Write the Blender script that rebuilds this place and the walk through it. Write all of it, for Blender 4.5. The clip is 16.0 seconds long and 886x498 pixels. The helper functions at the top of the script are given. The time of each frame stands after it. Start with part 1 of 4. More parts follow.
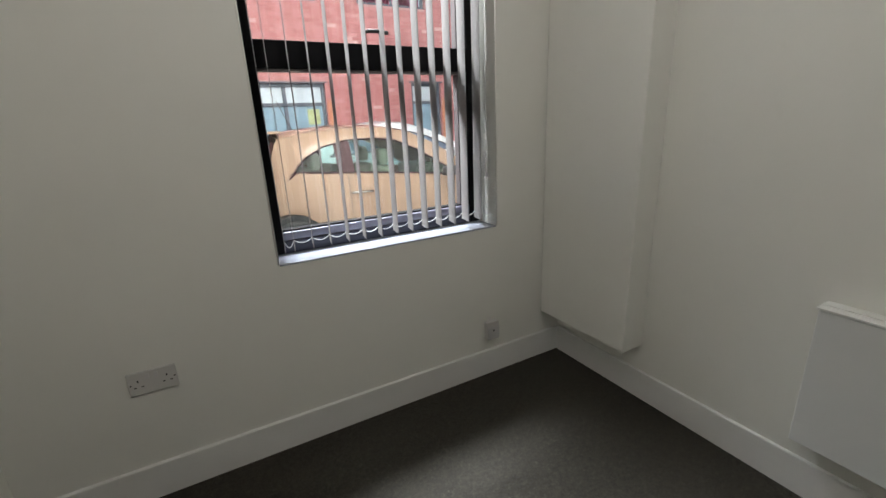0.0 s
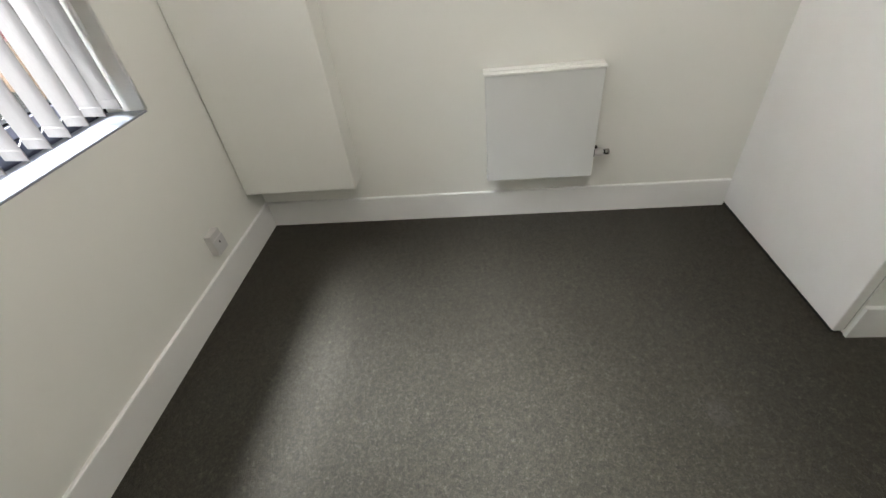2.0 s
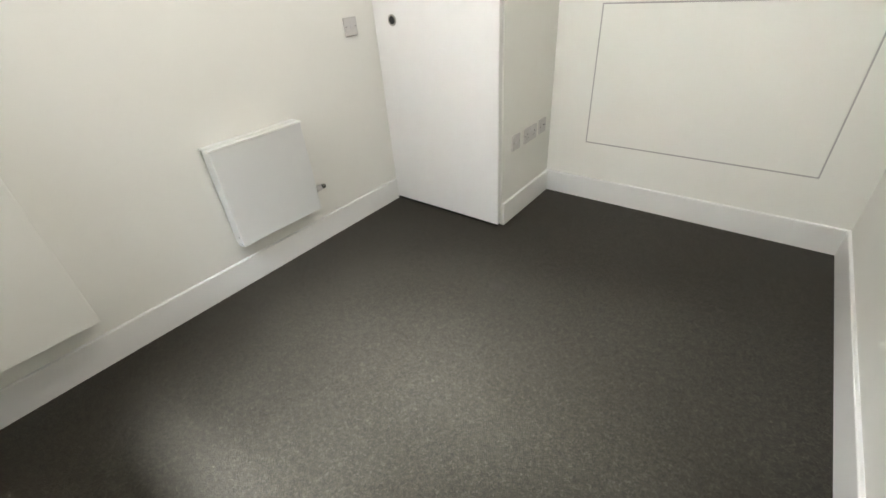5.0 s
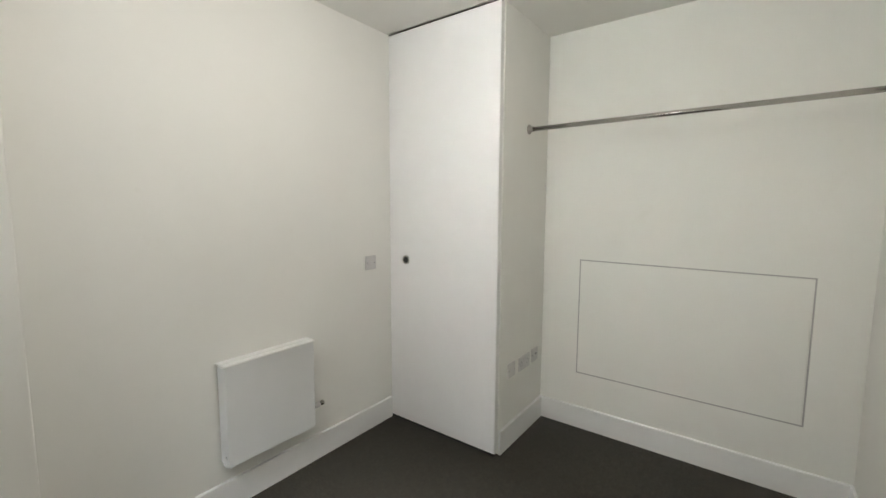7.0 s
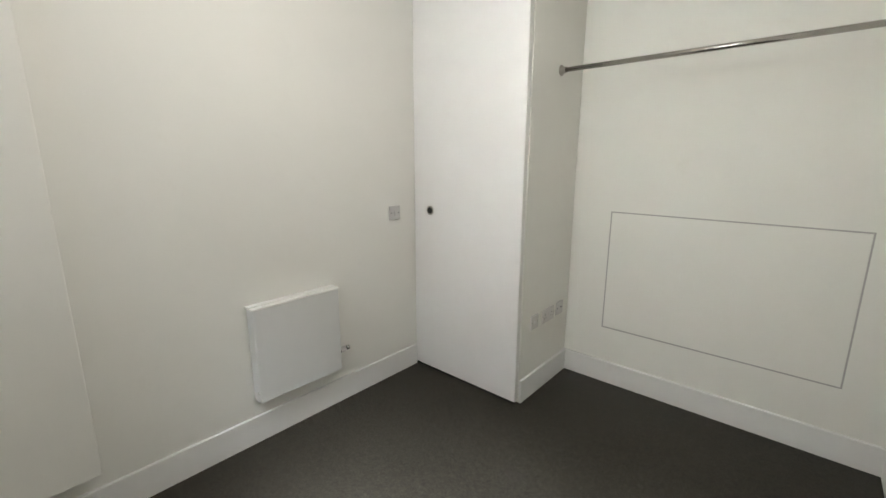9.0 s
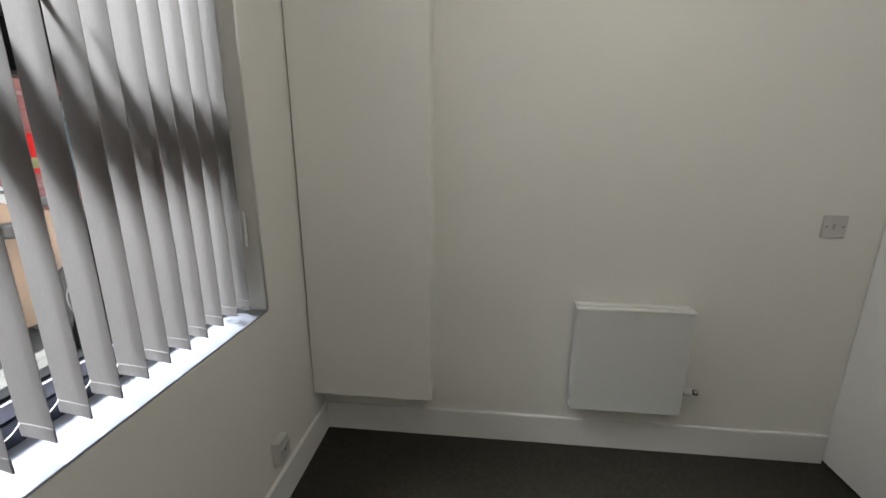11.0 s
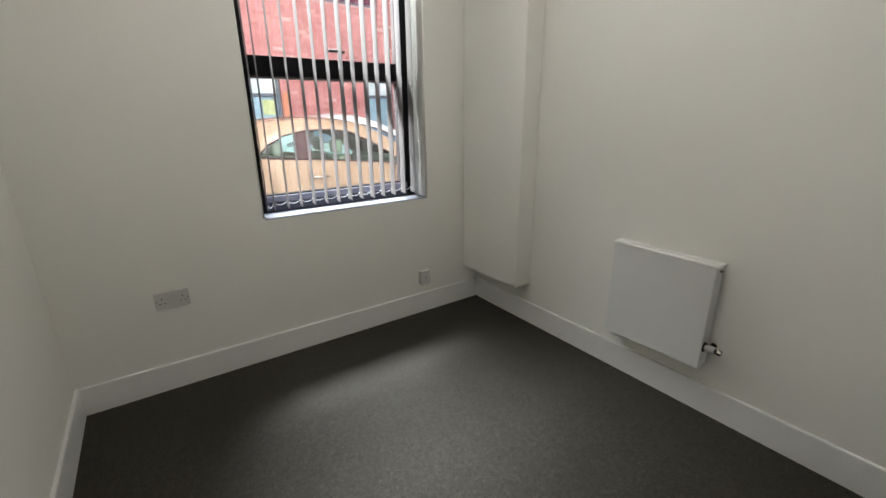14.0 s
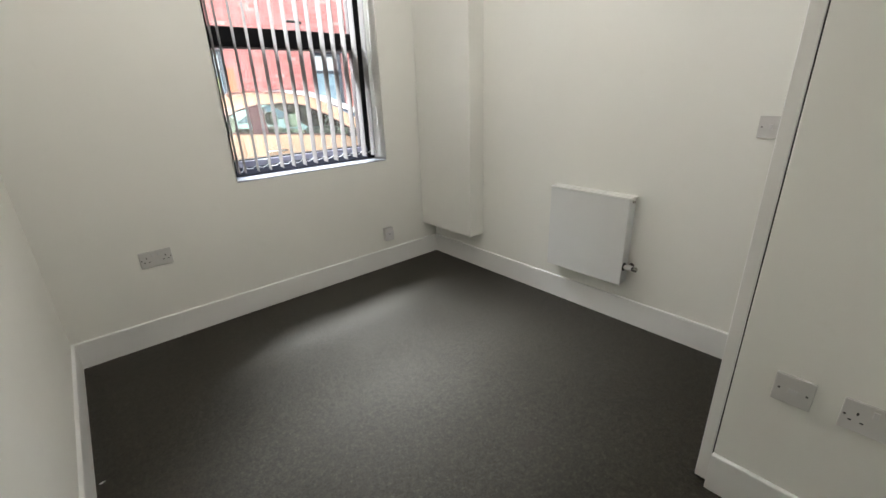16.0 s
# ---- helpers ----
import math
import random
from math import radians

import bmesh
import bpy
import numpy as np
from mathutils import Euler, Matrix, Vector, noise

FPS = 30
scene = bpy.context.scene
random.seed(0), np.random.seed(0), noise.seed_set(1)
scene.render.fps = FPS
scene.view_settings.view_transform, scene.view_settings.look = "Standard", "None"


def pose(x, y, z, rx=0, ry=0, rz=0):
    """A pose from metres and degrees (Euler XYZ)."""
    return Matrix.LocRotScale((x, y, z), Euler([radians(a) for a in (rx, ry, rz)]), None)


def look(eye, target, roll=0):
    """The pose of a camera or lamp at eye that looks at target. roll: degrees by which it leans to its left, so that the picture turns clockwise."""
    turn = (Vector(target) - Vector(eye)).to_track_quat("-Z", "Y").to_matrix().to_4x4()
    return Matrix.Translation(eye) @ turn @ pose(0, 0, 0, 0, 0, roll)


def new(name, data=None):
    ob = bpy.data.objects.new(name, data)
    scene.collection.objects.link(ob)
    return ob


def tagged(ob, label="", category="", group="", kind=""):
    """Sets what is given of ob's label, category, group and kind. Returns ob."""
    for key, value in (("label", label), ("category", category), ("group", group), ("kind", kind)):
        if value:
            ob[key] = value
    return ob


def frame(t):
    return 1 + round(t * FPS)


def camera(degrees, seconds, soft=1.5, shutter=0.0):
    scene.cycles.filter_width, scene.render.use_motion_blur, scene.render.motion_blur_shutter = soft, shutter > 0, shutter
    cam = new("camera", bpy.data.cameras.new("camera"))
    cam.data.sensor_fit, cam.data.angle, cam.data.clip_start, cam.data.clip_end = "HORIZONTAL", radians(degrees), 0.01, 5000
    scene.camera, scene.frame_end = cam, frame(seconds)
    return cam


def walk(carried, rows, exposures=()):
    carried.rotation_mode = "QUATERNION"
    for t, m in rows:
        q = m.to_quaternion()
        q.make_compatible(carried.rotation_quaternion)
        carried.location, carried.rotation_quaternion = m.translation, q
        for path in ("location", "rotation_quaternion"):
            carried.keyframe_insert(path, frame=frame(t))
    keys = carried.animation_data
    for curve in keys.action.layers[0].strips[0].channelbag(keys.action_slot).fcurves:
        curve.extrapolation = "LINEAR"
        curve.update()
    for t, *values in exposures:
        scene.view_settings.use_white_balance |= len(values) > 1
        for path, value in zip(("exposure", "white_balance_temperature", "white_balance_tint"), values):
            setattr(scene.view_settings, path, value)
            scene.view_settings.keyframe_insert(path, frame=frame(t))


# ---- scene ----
cam = camera(93.5, 16.0)
PATH = [
    (0, (-1.621, -1.637, 1.308), (-0.714, 0.048, 0.727), -2.5),
    (0.5, (-1.755, -1.599, 1.296), (-0.534, -0.244, 0.476), -3.3),
    (1, (-1.849, -1.464, 1.257), (-0.434, -0.476, 0.245), -5.0),
    (1.5, (-1.857, -1.295, 1.229), (-0.336, -0.701, 0.074), -6.3),
    (2, (-1.792, -1.147, 1.251), (-0.256, -0.94, -0.013), -7.1),
    (2.5, (-1.79, -0.995, 1.236), (-0.255, -1.247, -0.021), -7.0),
    (3, (-1.837, -0.775, 1.242), (-0.433, -1.493, 0.012), -6.9),
    (3.5, (-1.886, -0.651, 1.269), (-0.719, -1.688, 0.019), -5.6),
    (3.7, (-1.899, -0.624, 1.265), (-0.831, -1.767, 0.02), -5.6),
    (5.8, (-1.934, -0.384, 1.333), (-0.82, -1.802, 0.469), -1.4),
    (6, (-1.949, -0.376, 1.367), (-0.772, -1.815, 0.629), -1.4),
    (6.5, (-1.928, -0.336, 1.404), (-0.694, -1.855, 0.992), -0.5),
    (7, (-1.918, -0.317, 1.437), (-0.729, -1.912, 1.23), 0.2),
    (7.5, (-1.974, -0.355, 1.44), (-0.907, -2.04, 1.291), 0.2),
    (8, (-1.992, -0.383, 1.438), (-1.029, -2.123, 1.226), 0.0),
    (8.5, (-1.978, -0.396, 1.414), (-0.926, -2.066, 1.089), -0.0),
    (9, (-1.946, -0.38, 1.405), (-0.653, -1.847, 0.986), 0.1),
    (9.5, (-1.933, -0.373, 1.393), (-0.389, -1.553, 0.917), 0.1),
    (9.7, (-1.961, -0.416, 1.406), (-0.314, -1.433, 0.905), -0.4),
    (11.8, (-1.628, -1.183, 1.379), (0.029, -0.169, 0.904), -0.2),
    (12, (-1.622, -1.328, 1.374), (-0.088, -0.131, 0.909), -0.9),
    (12.5, (-1.701, -1.554, 1.375), (-0.33, -0.173, 0.915), -0.0),
    (13, (-1.715, -1.857, 1.382), (-0.493, -0.352, 0.89), 0.2),
    (13.5, (-1.828, -2.12, 1.351), (-0.706, -0.553, 0.814), -0.0),
    (14, (-1.906, -2.304, 1.323), (-0.821, -0.739, 0.713), -0.6),
    (14.5, (-1.942, -2.422, 1.266), (-0.829, -0.919, 0.557), -1.9),
    (15, (-2.016, -2.469, 1.255), (-0.871, -1.016, 0.496), -2.6),
    (15.5, (-2.077, -2.513, 1.249), (-0.905, -1.075, 0.502), -2.4),
    (16, (-2.115, -2.561, 1.258), (-0.901, -1.139, 0.548), -2.0),
]

EXPOSURES = [(0.0, -0.38), (0.5, -0.05), (1.0, 0.18), (1.5, 0.45), (2.0, 0.75), (2.5, 1.05), (3.0, 1.2), (3.7, 1.2), (5.8, 0.9), (6.5, 0.62), (7.5, 0.45), (9.0, 0.54),
             (9.7, 0.55), (10.7, -0.1), (11.8, -0.65), (12.5, -0.58), (13.0, -0.45), (13.5, -0.27), (14.0, 0.0), (14.5, 0.27), (15.0, 0.45), (16.0, 0.55)]
walk(cam, [(t, look(eye, target, roll)) for t, eye, target, roll in PATH], EXPOSURES)

# ---- light ----
SUN_ELEVATION, SUN_ROTATION = radians(42), radians(200)
world = bpy.data.worlds.new("overcast_sky")
scene.world = world
world.use_nodes = True
wn = world.node_tree
sky = wn.nodes.new("ShaderNodeTexSky")
sky.sky_type, sky.sun_disc = "NISHITA", False
sky.sun_elevation, sky.sun_rotation = SUN_ELEVATION, SUN_ROTATION
sky.air_density, sky.dust_density = 1.0, 3.0
wn.nodes["Background"].inputs["Strength"].default_value = 0.135
wn.links.new(sky.outputs[0], wn.nodes["Background"].inputs[0])

sun = new("sun", bpy.data.lights.new("sun", "SUN"))
sun.data.energy, sun.data.angle, sun.data.color = 0.82, radians(12), (1.0, 0.96, 0.9)
sun.matrix_world = look((0, -8, 9), (0.6, 2, 0))

# the stretch of open sky above the roofs across the street
skylight = new("sky_above_street", bpy.data.lights.new("sky_above_street", "AREA"))
skylight.data.shape, skylight.data.size, skylight.data.size_y = "RECTANGLE", 5.0, 2.0
skylight.data.energy, skylight.data.color = 7000, (0.89, 0.95, 1.0)
skylight.matrix_world = look((-1.6, 2.5, 5.6), (-1.3, 0.0, 5.6))
# the same sky where it fills the top of the window's opening
opening = new("sky_in_window_head", bpy.data.lights.new("sky_in_window_head", "AREA"))
opening.data.shape, opening.data.size, opening.data.size_y = "RECTANGLE", 0.96, 0.32
opening.data.energy, opening.data.color = 15.0, (0.92, 0.985, 0.97)
opening.matrix_world = look((-0.945, 0.13, 2.22), (-0.90, -1.0, 1.45))

# the room's ceiling light
LIGHT_AT = (-1.186, -1.24, 2.16)
bulb = new("pendant_bulb", bpy.data.lights.new("pendant_bulb", "POINT"))
bulb.data.shadow_soft_size = 0.035
bulb.data.energy, bulb.data.color = 12.3, (1.0, 0.943, 0.905)
bulb.matrix_world = pose(*LIGHT_AT)

# ---- materials ----
def nodes_of(name, rough=0.5, metal=0.0, spec=0.5):
    m = bpy.data.materials.new(name)
    m.use_nodes = True
    t = m.node_tree
    b = t.nodes["Principled BSDF"]
    b.inputs["Roughness"].default_value = rough
    b.inputs["Metallic"].default_value = metal
    b.inputs["Specular IOR Level"].default_value = spec
    return m, t, b


def noise_of(t, scale, detail=3.0, rough=0.55, stretch=(1, 1, 1)):
    co = t.nodes.new("ShaderNodeTexCoord")
    mp = t.nodes.new("ShaderNodeMapping")
    mp.inputs["Scale"].default_value = stretch
    n = t.nodes.new("ShaderNodeTexNoise")
    n.inputs["Scale"].default_value, n.inputs["Detail"].default_value, n.inputs["Roughness"].default_value = scale, detail, rough
    t.links.new(co.outputs["Object"], mp.inputs[0])
    t.links.new(mp.outputs[0], n.inputs["Vector"])
    return n.outputs["Fac"]


def ramp(t, fac, *stops):
    r = t.nodes.new("ShaderNodeValToRGB")
    while len(r.color_ramp.elements) < len(stops):
        r.color_ramp.elements.new(0.5)
    for e, (p, c) in zip(r.color_ramp.elements, stops):
        e.position, e.color = p, (*c, 1)
    t.links.new(fac, r.inputs[0])
    return r.outputs[0]


def mix(t, a, b, fac, kind="MIX"):
    n = t.nodes.new("ShaderNodeMix")
    n.data_type, n.blend_type = "RGBA", kind
    for sock, v in ((n.inputs[0], fac), (n.inputs[6], a), (n.inputs[7], b)):
        if hasattr(v, "links"):
            t.links.new(v, sock)
        elif isinstance(v, (int, float)):
            sock.default_value = v
        else:
            sock.default_value = (*v, 1)
    return n.outputs[2]


def bump(t, b, height, strength, distance):
    n = t.nodes.new("ShaderNodeBump")
    n.inputs["Strength"].default_value, n.inputs["Distance"].default_value = strength, distance
    t.links.new(height, n.inputs["Height"])
    t.links.new(n.outputs[0], b.inputs["Normal"])


def plain(name, colour, rough=0.5, metal=0.0, vary=0.06, scale=6.0, grain=150.0, relief=0.1, depth=0.0005, spec=0.5):
    """A paint, plastic or metal: its colour drifting a little over it, with a fine relief."""
    m, t, b = nodes_of(name, rough, metal, spec)
    lo = tuple(c * (1 - vary) for c in colour)
    hi = tuple(min(1, c * (1 + vary)) for c in colour)
    t.links.new(ramp(t, noise_of(t, scale, 4), (0.3, lo), (0.7, hi)), b.inputs["Base Color"])
    if relief:
        bump(t, b, noise_of(t, grain, 2), relief, depth)
    return m


def carpet_material():
    m, t, b = nodes_of("loop_pile_carpet", 0.62, 0, 0.3)
    co = t.nodes.new("ShaderNodeTexCoord")
    warp = t.nodes.new("ShaderNodeTexNoise")
    warp.inputs["Scale"].default_value = 140
    mixed = t.nodes.new("ShaderNodeMix")
    mixed.data_type, mixed.blend_type = "RGBA", "LINEAR_LIGHT"
    mixed.inputs[0].default_value = 0.012
    t.links.new(co.outputs["Object"], warp.inputs["Vector"])
    t.links.new(co.outputs["Object"], mixed.inputs[6])
    t.links.new(warp.outputs["Color"], mixed.inputs[7])
    tuft = t.nodes.new("ShaderNodeTexVoronoi")
    tuft.inputs["Scale"].default_value = 190
    t.links.new(mixed.outputs[2], tuft.inputs["Vector"])
    part_ = t.nodes.new("ShaderNodeSeparateColor")
    t.links.new(tuft.outputs["Color"], part_.inputs[0])
    fleck = ramp(t, part_.outputs[0], (0.0, (0.0180, 0.0152, 0.0102)), (0.6, (0.0315, 0.0270, 0.0183)), (0.9, (0.045, 0.0390, 0.0285)), (0.99, (0.064, 0.057, 0.046)))
    warm = ramp(t, noise_of(t, 2.2, 4), (0.35, (0.84, 0.81, 0.77)), (0.65, (1.0, 1.0, 1.0)))
    clump = ramp(t, noise_of(t, 45, 3, 0.7), (0.3, (0.66, 0.66, 0.66)), (0.7, (1.3, 1.3, 1.3)))
    base = mix(t, mix(t, fleck, warm, 1.0, "MULTIPLY"), clump, 1.0, "MULTIPLY")
    t.links.new(base, b.inputs["Base Color"])
    b.inputs["Sheen Weight"].default_value = 0.06
    b.inputs["Sheen Roughness"].default_value = 0.4
    inv = ramp(t, tuft.outputs["Distance"], (0.0, (1, 1, 1)), (0.75, (0, 0, 0)))
    both = mix(t, inv, noise_of(t, 130, 4, 0.75), 0.65)
    bump(t, b, both, 0.9, 0.0035)
    return m


def wall_material(name, colour):
    m, t, b = nodes_of(name, 0.62, 0, 0.3)
    lo = tuple(c * 0.965 for c in colour)
    col = ramp(t, noise_of(t, 1.6, 5, 0.6), (0.3, lo), (0.7, colour))
    scuff = ramp(t, noise_of(t, 9, 6, 0.7), (0.62, (1, 1, 1)), (0.78, (0.965, 0.96, 0.95)))
    t.links.new(mix(t, col, scuff, 1.0, "MULTIPLY"), b.inputs["Base Color"])
    bump(t, b, noise_of(t, 260, 3, 0.6), 0.12, 0.0006)
    return m


def brick_material(name):
    m, t, b = nodes_of(name, 0.85, 0, 0.3)
    info = t.nodes.new("ShaderNodeObjectInfo")
    geo = t.nodes.new("ShaderNodeNewGeometry")
    add = t.nodes.new("ShaderNodeMath")
    add.operation = "ADD"
    t.links.new(info.outputs["Random"], add.inputs[0])
    t.links.new(geo.outputs["Random Per Island"], add.inputs[1])
    fr = t.nodes.new("ShaderNodeMath")
    fr.operation = "FRACT"
    t.links.new(add.outputs[0], fr.inputs[0])
    tone = ramp(t, fr.outputs[0], (0.0, (0.44, 0.18, 0.185)), (0.6, (0.50, 0.22, 0.225)), (0.95, (0.53, 0.26, 0.26)), (1.0, (0.60, 0.40, 0.39)))
    grime = ramp(t, noise_of(t, 14, 4), (0.3, (0.85, 0.82, 0.8)), (0.7, (1, 1, 1)))
    t.links.new(mix(t, tone, grime, 1.0, "MULTIPLY"), b.inputs["Base Color"])
    bump(t, b, noise_of(t, 90, 3), 0.4, 0.003)
    return m


def glass_material(name, tint=(0.96, 0.98, 0.97)):
    """Thin window glass: a clear pane with its mirror reflection."""
    m = bpy.data.materials.new(name)
    m.use_nodes = True
    t = m.node_tree
    t.nodes.clear()
    out = t.nodes.new("ShaderNodeOutputMaterial")
    clear, gloss, mx, fr = (t.nodes.new(k) for k in ("ShaderNodeBsdfTransparent", "ShaderNodeBsdfGlossy", "ShaderNodeMixShader", "ShaderNodeFresnel"))
    clear.inputs[0].default_value = (*tint, 1)
    gloss.inputs["Roughness"].default_value = 0.02
    fr.inputs[0].default_value = 1.45
    t.links.new(fr.outputs[0], mx.inputs[0])
    t.links.new(clear.outputs[0], mx.inputs[1])
    t.links.new(gloss.outputs[0], mx.inputs[2])
    t.links.new(mx.outputs[0], out.inputs[0])
    return m


def fabric_material():
    m, t, b = nodes_of("blind_fabric", 0.75, 0, 0.25)
    t.links.new(ramp(t, noise_of(t, 220, 2, 0.6, (1, 1, 0.25)), (0.3, (0.28, 0.262, 0.252)), (0.7, (0.32, 0.300, 0.29))), b.inputs["Base Color"])
    tr = t.nodes.new("ShaderNodeBsdfTranslucent")
    tr.inputs[0].default_value = (0.34, 0.315, 0.305, 1)
    mx = t.nodes.new("ShaderNodeMixShader")
    mx.inputs[0].default_value = 0.42
    out = t.nodes["Material Output"]
    t.links.new(b.outputs[0], mx.inputs[1])
    t.links.new(tr.outputs[0], mx.inputs[2])
    t.links.new(mx.outputs[0], out.inputs[0])
    bump(t, b, noise_of(t, 500, 1, 0.5, (1, 1, 0.4)), 0.2, 0.0005)
    return m


WALL = wall_material("matt_white_emulsion", (0.839, 0.833, 0.786))
CEILING = wall_material("ceiling_emulsion", (0.83, 0.822, 0.772))
GLOSS = plain("satin_white_woodwork", (0.83, 0.825, 0.81), 0.32, vary=0.015, relief=0.05)
# white board, its colour darkened and blued to offset the strong skylight
SILLPAINT = plain("gloss_white_sill_dimmed", (0.29, 0.305, 0.35), 0.28, vary=0.02, relief=0.05)
LEAF = plain("white_laminate", (0.88, 0.87, 0.872), 0.42, vary=0.012, relief=0.04)
LEAF_EDGE = plain("lacquered_door_edge", (0.80, 0.79, 0.765), 0.5, vary=0.02, relief=0.05)
CARPET = carpet_material()
FLUFF = plain("pale_carpet_mark", (0.039, 0.034, 0.027), 0.9, vary=0.4, scale=160, relief=0.6, depth=0.003)
FRAME = plain("black_aluminium", (0.004, 0.004, 0.005), 0.55, vary=0.1, relief=0.05, spec=0.12)
NAVY = plain("navy_sash_rail", (0.025, 0.027, 0.05), 0.3, vary=0.1, relief=0.05)
LILAC = plain("grey_sash_rail", (0.20, 0.20, 0.26), 0.35, vary=0.05, relief=0.05)
BEAD = plain("pale_glazing_bead", (0.10, 0.085, 0.085), 0.5, vary=0.04)
FABRIC = fabric_material()
CHAIN = plain("white_plastic_chain", (0.78, 0.78, 0.78), 0.4, vary=0.02, relief=0)
PLASTIC = plain("white_plastic", (0.60, 0.585, 0.57), 0.3, vary=0.015, relief=0)
PLASTIC_GREY = plain("grey_white_plastic", (0.60, 0.59, 0.59), 0.3, vary=0.02, relief=0)
BLACK = plain("black_plastic", (0.012, 0.012, 0.012), 0.5, vary=0.1, relief=0)
RADIATOR = plain("white_radiator_enamel", (0.72, 0.725, 0.715), 0.35, vary=0.012, relief=0.04)
CHROME = plain("chrome", (0.42, 0.405, 0.38), 0.16, 1.0, vary=0.03, relief=0)
STEEL = plain("brushed_steel", (0.42, 0.40, 0.37), 0.3, 1.0, vary=0.08)
# the radiator's enamel made paler, for the light its top catches from above
GRILLE = plain("radiator_grille_top_lit", (0.86, 0.855, 0.83), 0.3, vary=0.01, relief=0.03)
GROOVE = plain("panel_edge_trim", (0.46, 0.445, 0.43), 0.5, vary=0.05)
SLOT = plain("track_shadow", (0.008, 0.008, 0.008), 0.6, vary=0.05)
GLASS = glass_material("window_glass")
BRICK = brick_material("red_brick")
ORANGE = plain("orange_brick", (0.50, 0.21, 0.13), 0.8, vary=0.15, scale=12, grain=60, relief=0.4, depth=0.003)
MORTAR = plain("mortar", (0.43, 0.24, 0.24), 0.95, vary=0.1, grain=80, relief=0.4, depth=0.002)
RENDERED = plain("outer_wall_render", (0.38, 0.35, 0.32), 0.9, vary=0.08)
ASPHALT = plain("asphalt", (0.06, 0.06, 0.062), 0.9, vary=0.25, scale=3, grain=160, relief=0.7, depth=0.004)
PAVING = plain("paving_slab", (0.30, 0.29, 0.28), 0.85, vary=0.12, scale=4, grain=100, relief=0.4, depth=0.002)
KERBSTONE = plain("kerb_stone", (0.34, 0.33, 0.32), 0.85, vary=0.1, relief=0.3)
GREYFRAME = plain("slate_grey_frame", (0.085, 0.10, 0.13), 0.4, vary=0.06)
PALEPANE = plain("pale_upper_pane", (0.55, 0.62, 0.68), 0.25, vary=0.08, scale=2)
BLUEPANE = plain("blue_grey_lower_pane", (0.22, 0.33, 0.42), 0.15, vary=0.12, scale=1.5)
# opaque pane, the sky's bright reflection put into its colour
SKYPANE = plain("upper_glass_painted_sky", (0.45, 0.50, 0.62), 0.08, vary=0.15, scale=1.2)
CURTAIN = plain("pink_curtain", (0.46, 0.15, 0.24), 0.8, vary=0.15, scale=8)
YELLOW = plain("yellow_sticker", (0.42, 0.47, 0.24), 0.7, vary=0.25, scale=7)
RED = plain("red_sign", (0.75, 0.02, 0.02), 0.4)
CREAM = plain("cream_car_paint", (0.295, 0.197, 0.138), 0.25, vary=0.015, scale=1, relief=0)
WHITECAR = plain("white_car_paint", (0.78, 0.78, 0.80), 0.2, vary=0.02, relief=0)
CARGLASS = glass_material("car_glass", (0.62, 0.78, 0.76))
DARKGLASS = plain("dark_blue_windscreen", (0.11, 0.145, 0.21), 0.22, vary=0.1, relief=0)
TYRE = plain("tyre_rubber", (0.022, 0.022, 0.022), 0.85, vary=0.15)
ALLOY = plain("alloy_rim", (0.55, 0.54, 0.53), 0.3, 0.8, vary=0.05)
BEIGE = plain("cream_upholstery", (0.46, 0.41, 0.31), 0.7, vary=0.08, scale=8)
TRIM = plain("dark_car_trim", (0.05, 0.045, 0.045), 0.5, vary=0.1)
PILLAR = plain("maroon_black_pillar", (0.06, 0.032, 0.034), 0.5, vary=0.05, spec=0.2)

DIFFUSER = plain("opal_diffuser", (0.85, 0.85, 0.83), 0.4, relief=0)
DIFFUSER.node_tree.nodes["Principled BSDF"].inputs["Emission Color"].default_value = (1.0, 0.97, 0.91, 1)
DIFFUSER.node_tree.nodes["Principled BSDF"].inputs["Emission Strength"].default_value = 4.0

# ---- shape helpers ----
def link_mesh(name, bm, material, parent=None, label="", smooth=False):
    me = bpy.data.meshes.new(name)
    bm.normal_update()
    bm.to_mesh(me)
    bm.free()
    for m in material if isinstance(material, (list, tuple)) else [material]:
        me.materials.append(m)
    if smooth:
        for p in me.polygons:
            p.use_smooth = True
    ob = new(name, me)
    if parent:
        ob.parent = parent
    return tagged(ob, label)


def part(name, bm, material, parent, label="", smooth=False):
    return link_mesh(name, bm, material, parent, label, smooth)


def split(name, bm, material, parent, label=""):
    """Each loose piece of bm becomes a part of its own."""
    bm.verts.index_update()
    bm.faces.index_update()
    left = set(bm.verts)
    obs = []
    while left:
        seed = next(v for v in bm.verts if v in left)
        piece, todo = {seed}, [seed]
        while todo:
            for e in todo.pop().link_edges:
                for v in e.verts:
                    if v not in piece:
                        piece.add(v)
                        todo.append(v)
        left -= piece
        order = sorted(piece, key=lambda v: v.index)
        b2 = bmesh.new()
        made = {v: b2.verts.new(v.co) for v in order}
        for f in sorted({f for v in piece for f in v.link_faces}, key=lambda f: f.index):
            g = b2.faces.new([made[v] for v in f.verts])
            g.smooth = f.smooth
        obs.append(part(name, b2, material, parent, label))
    bm.free()
    return obs


def structure(name, bm, material, label="", category=""):
    return tagged(link_mesh(name, bm, material), label, category, kind="structure")


def thing(name, label, category, at=(0, 0, 0), group=""):
    e = new(name)
    e.location = at
    e.empty_display_size = 0.1
    return tagged(e, label, category, group)


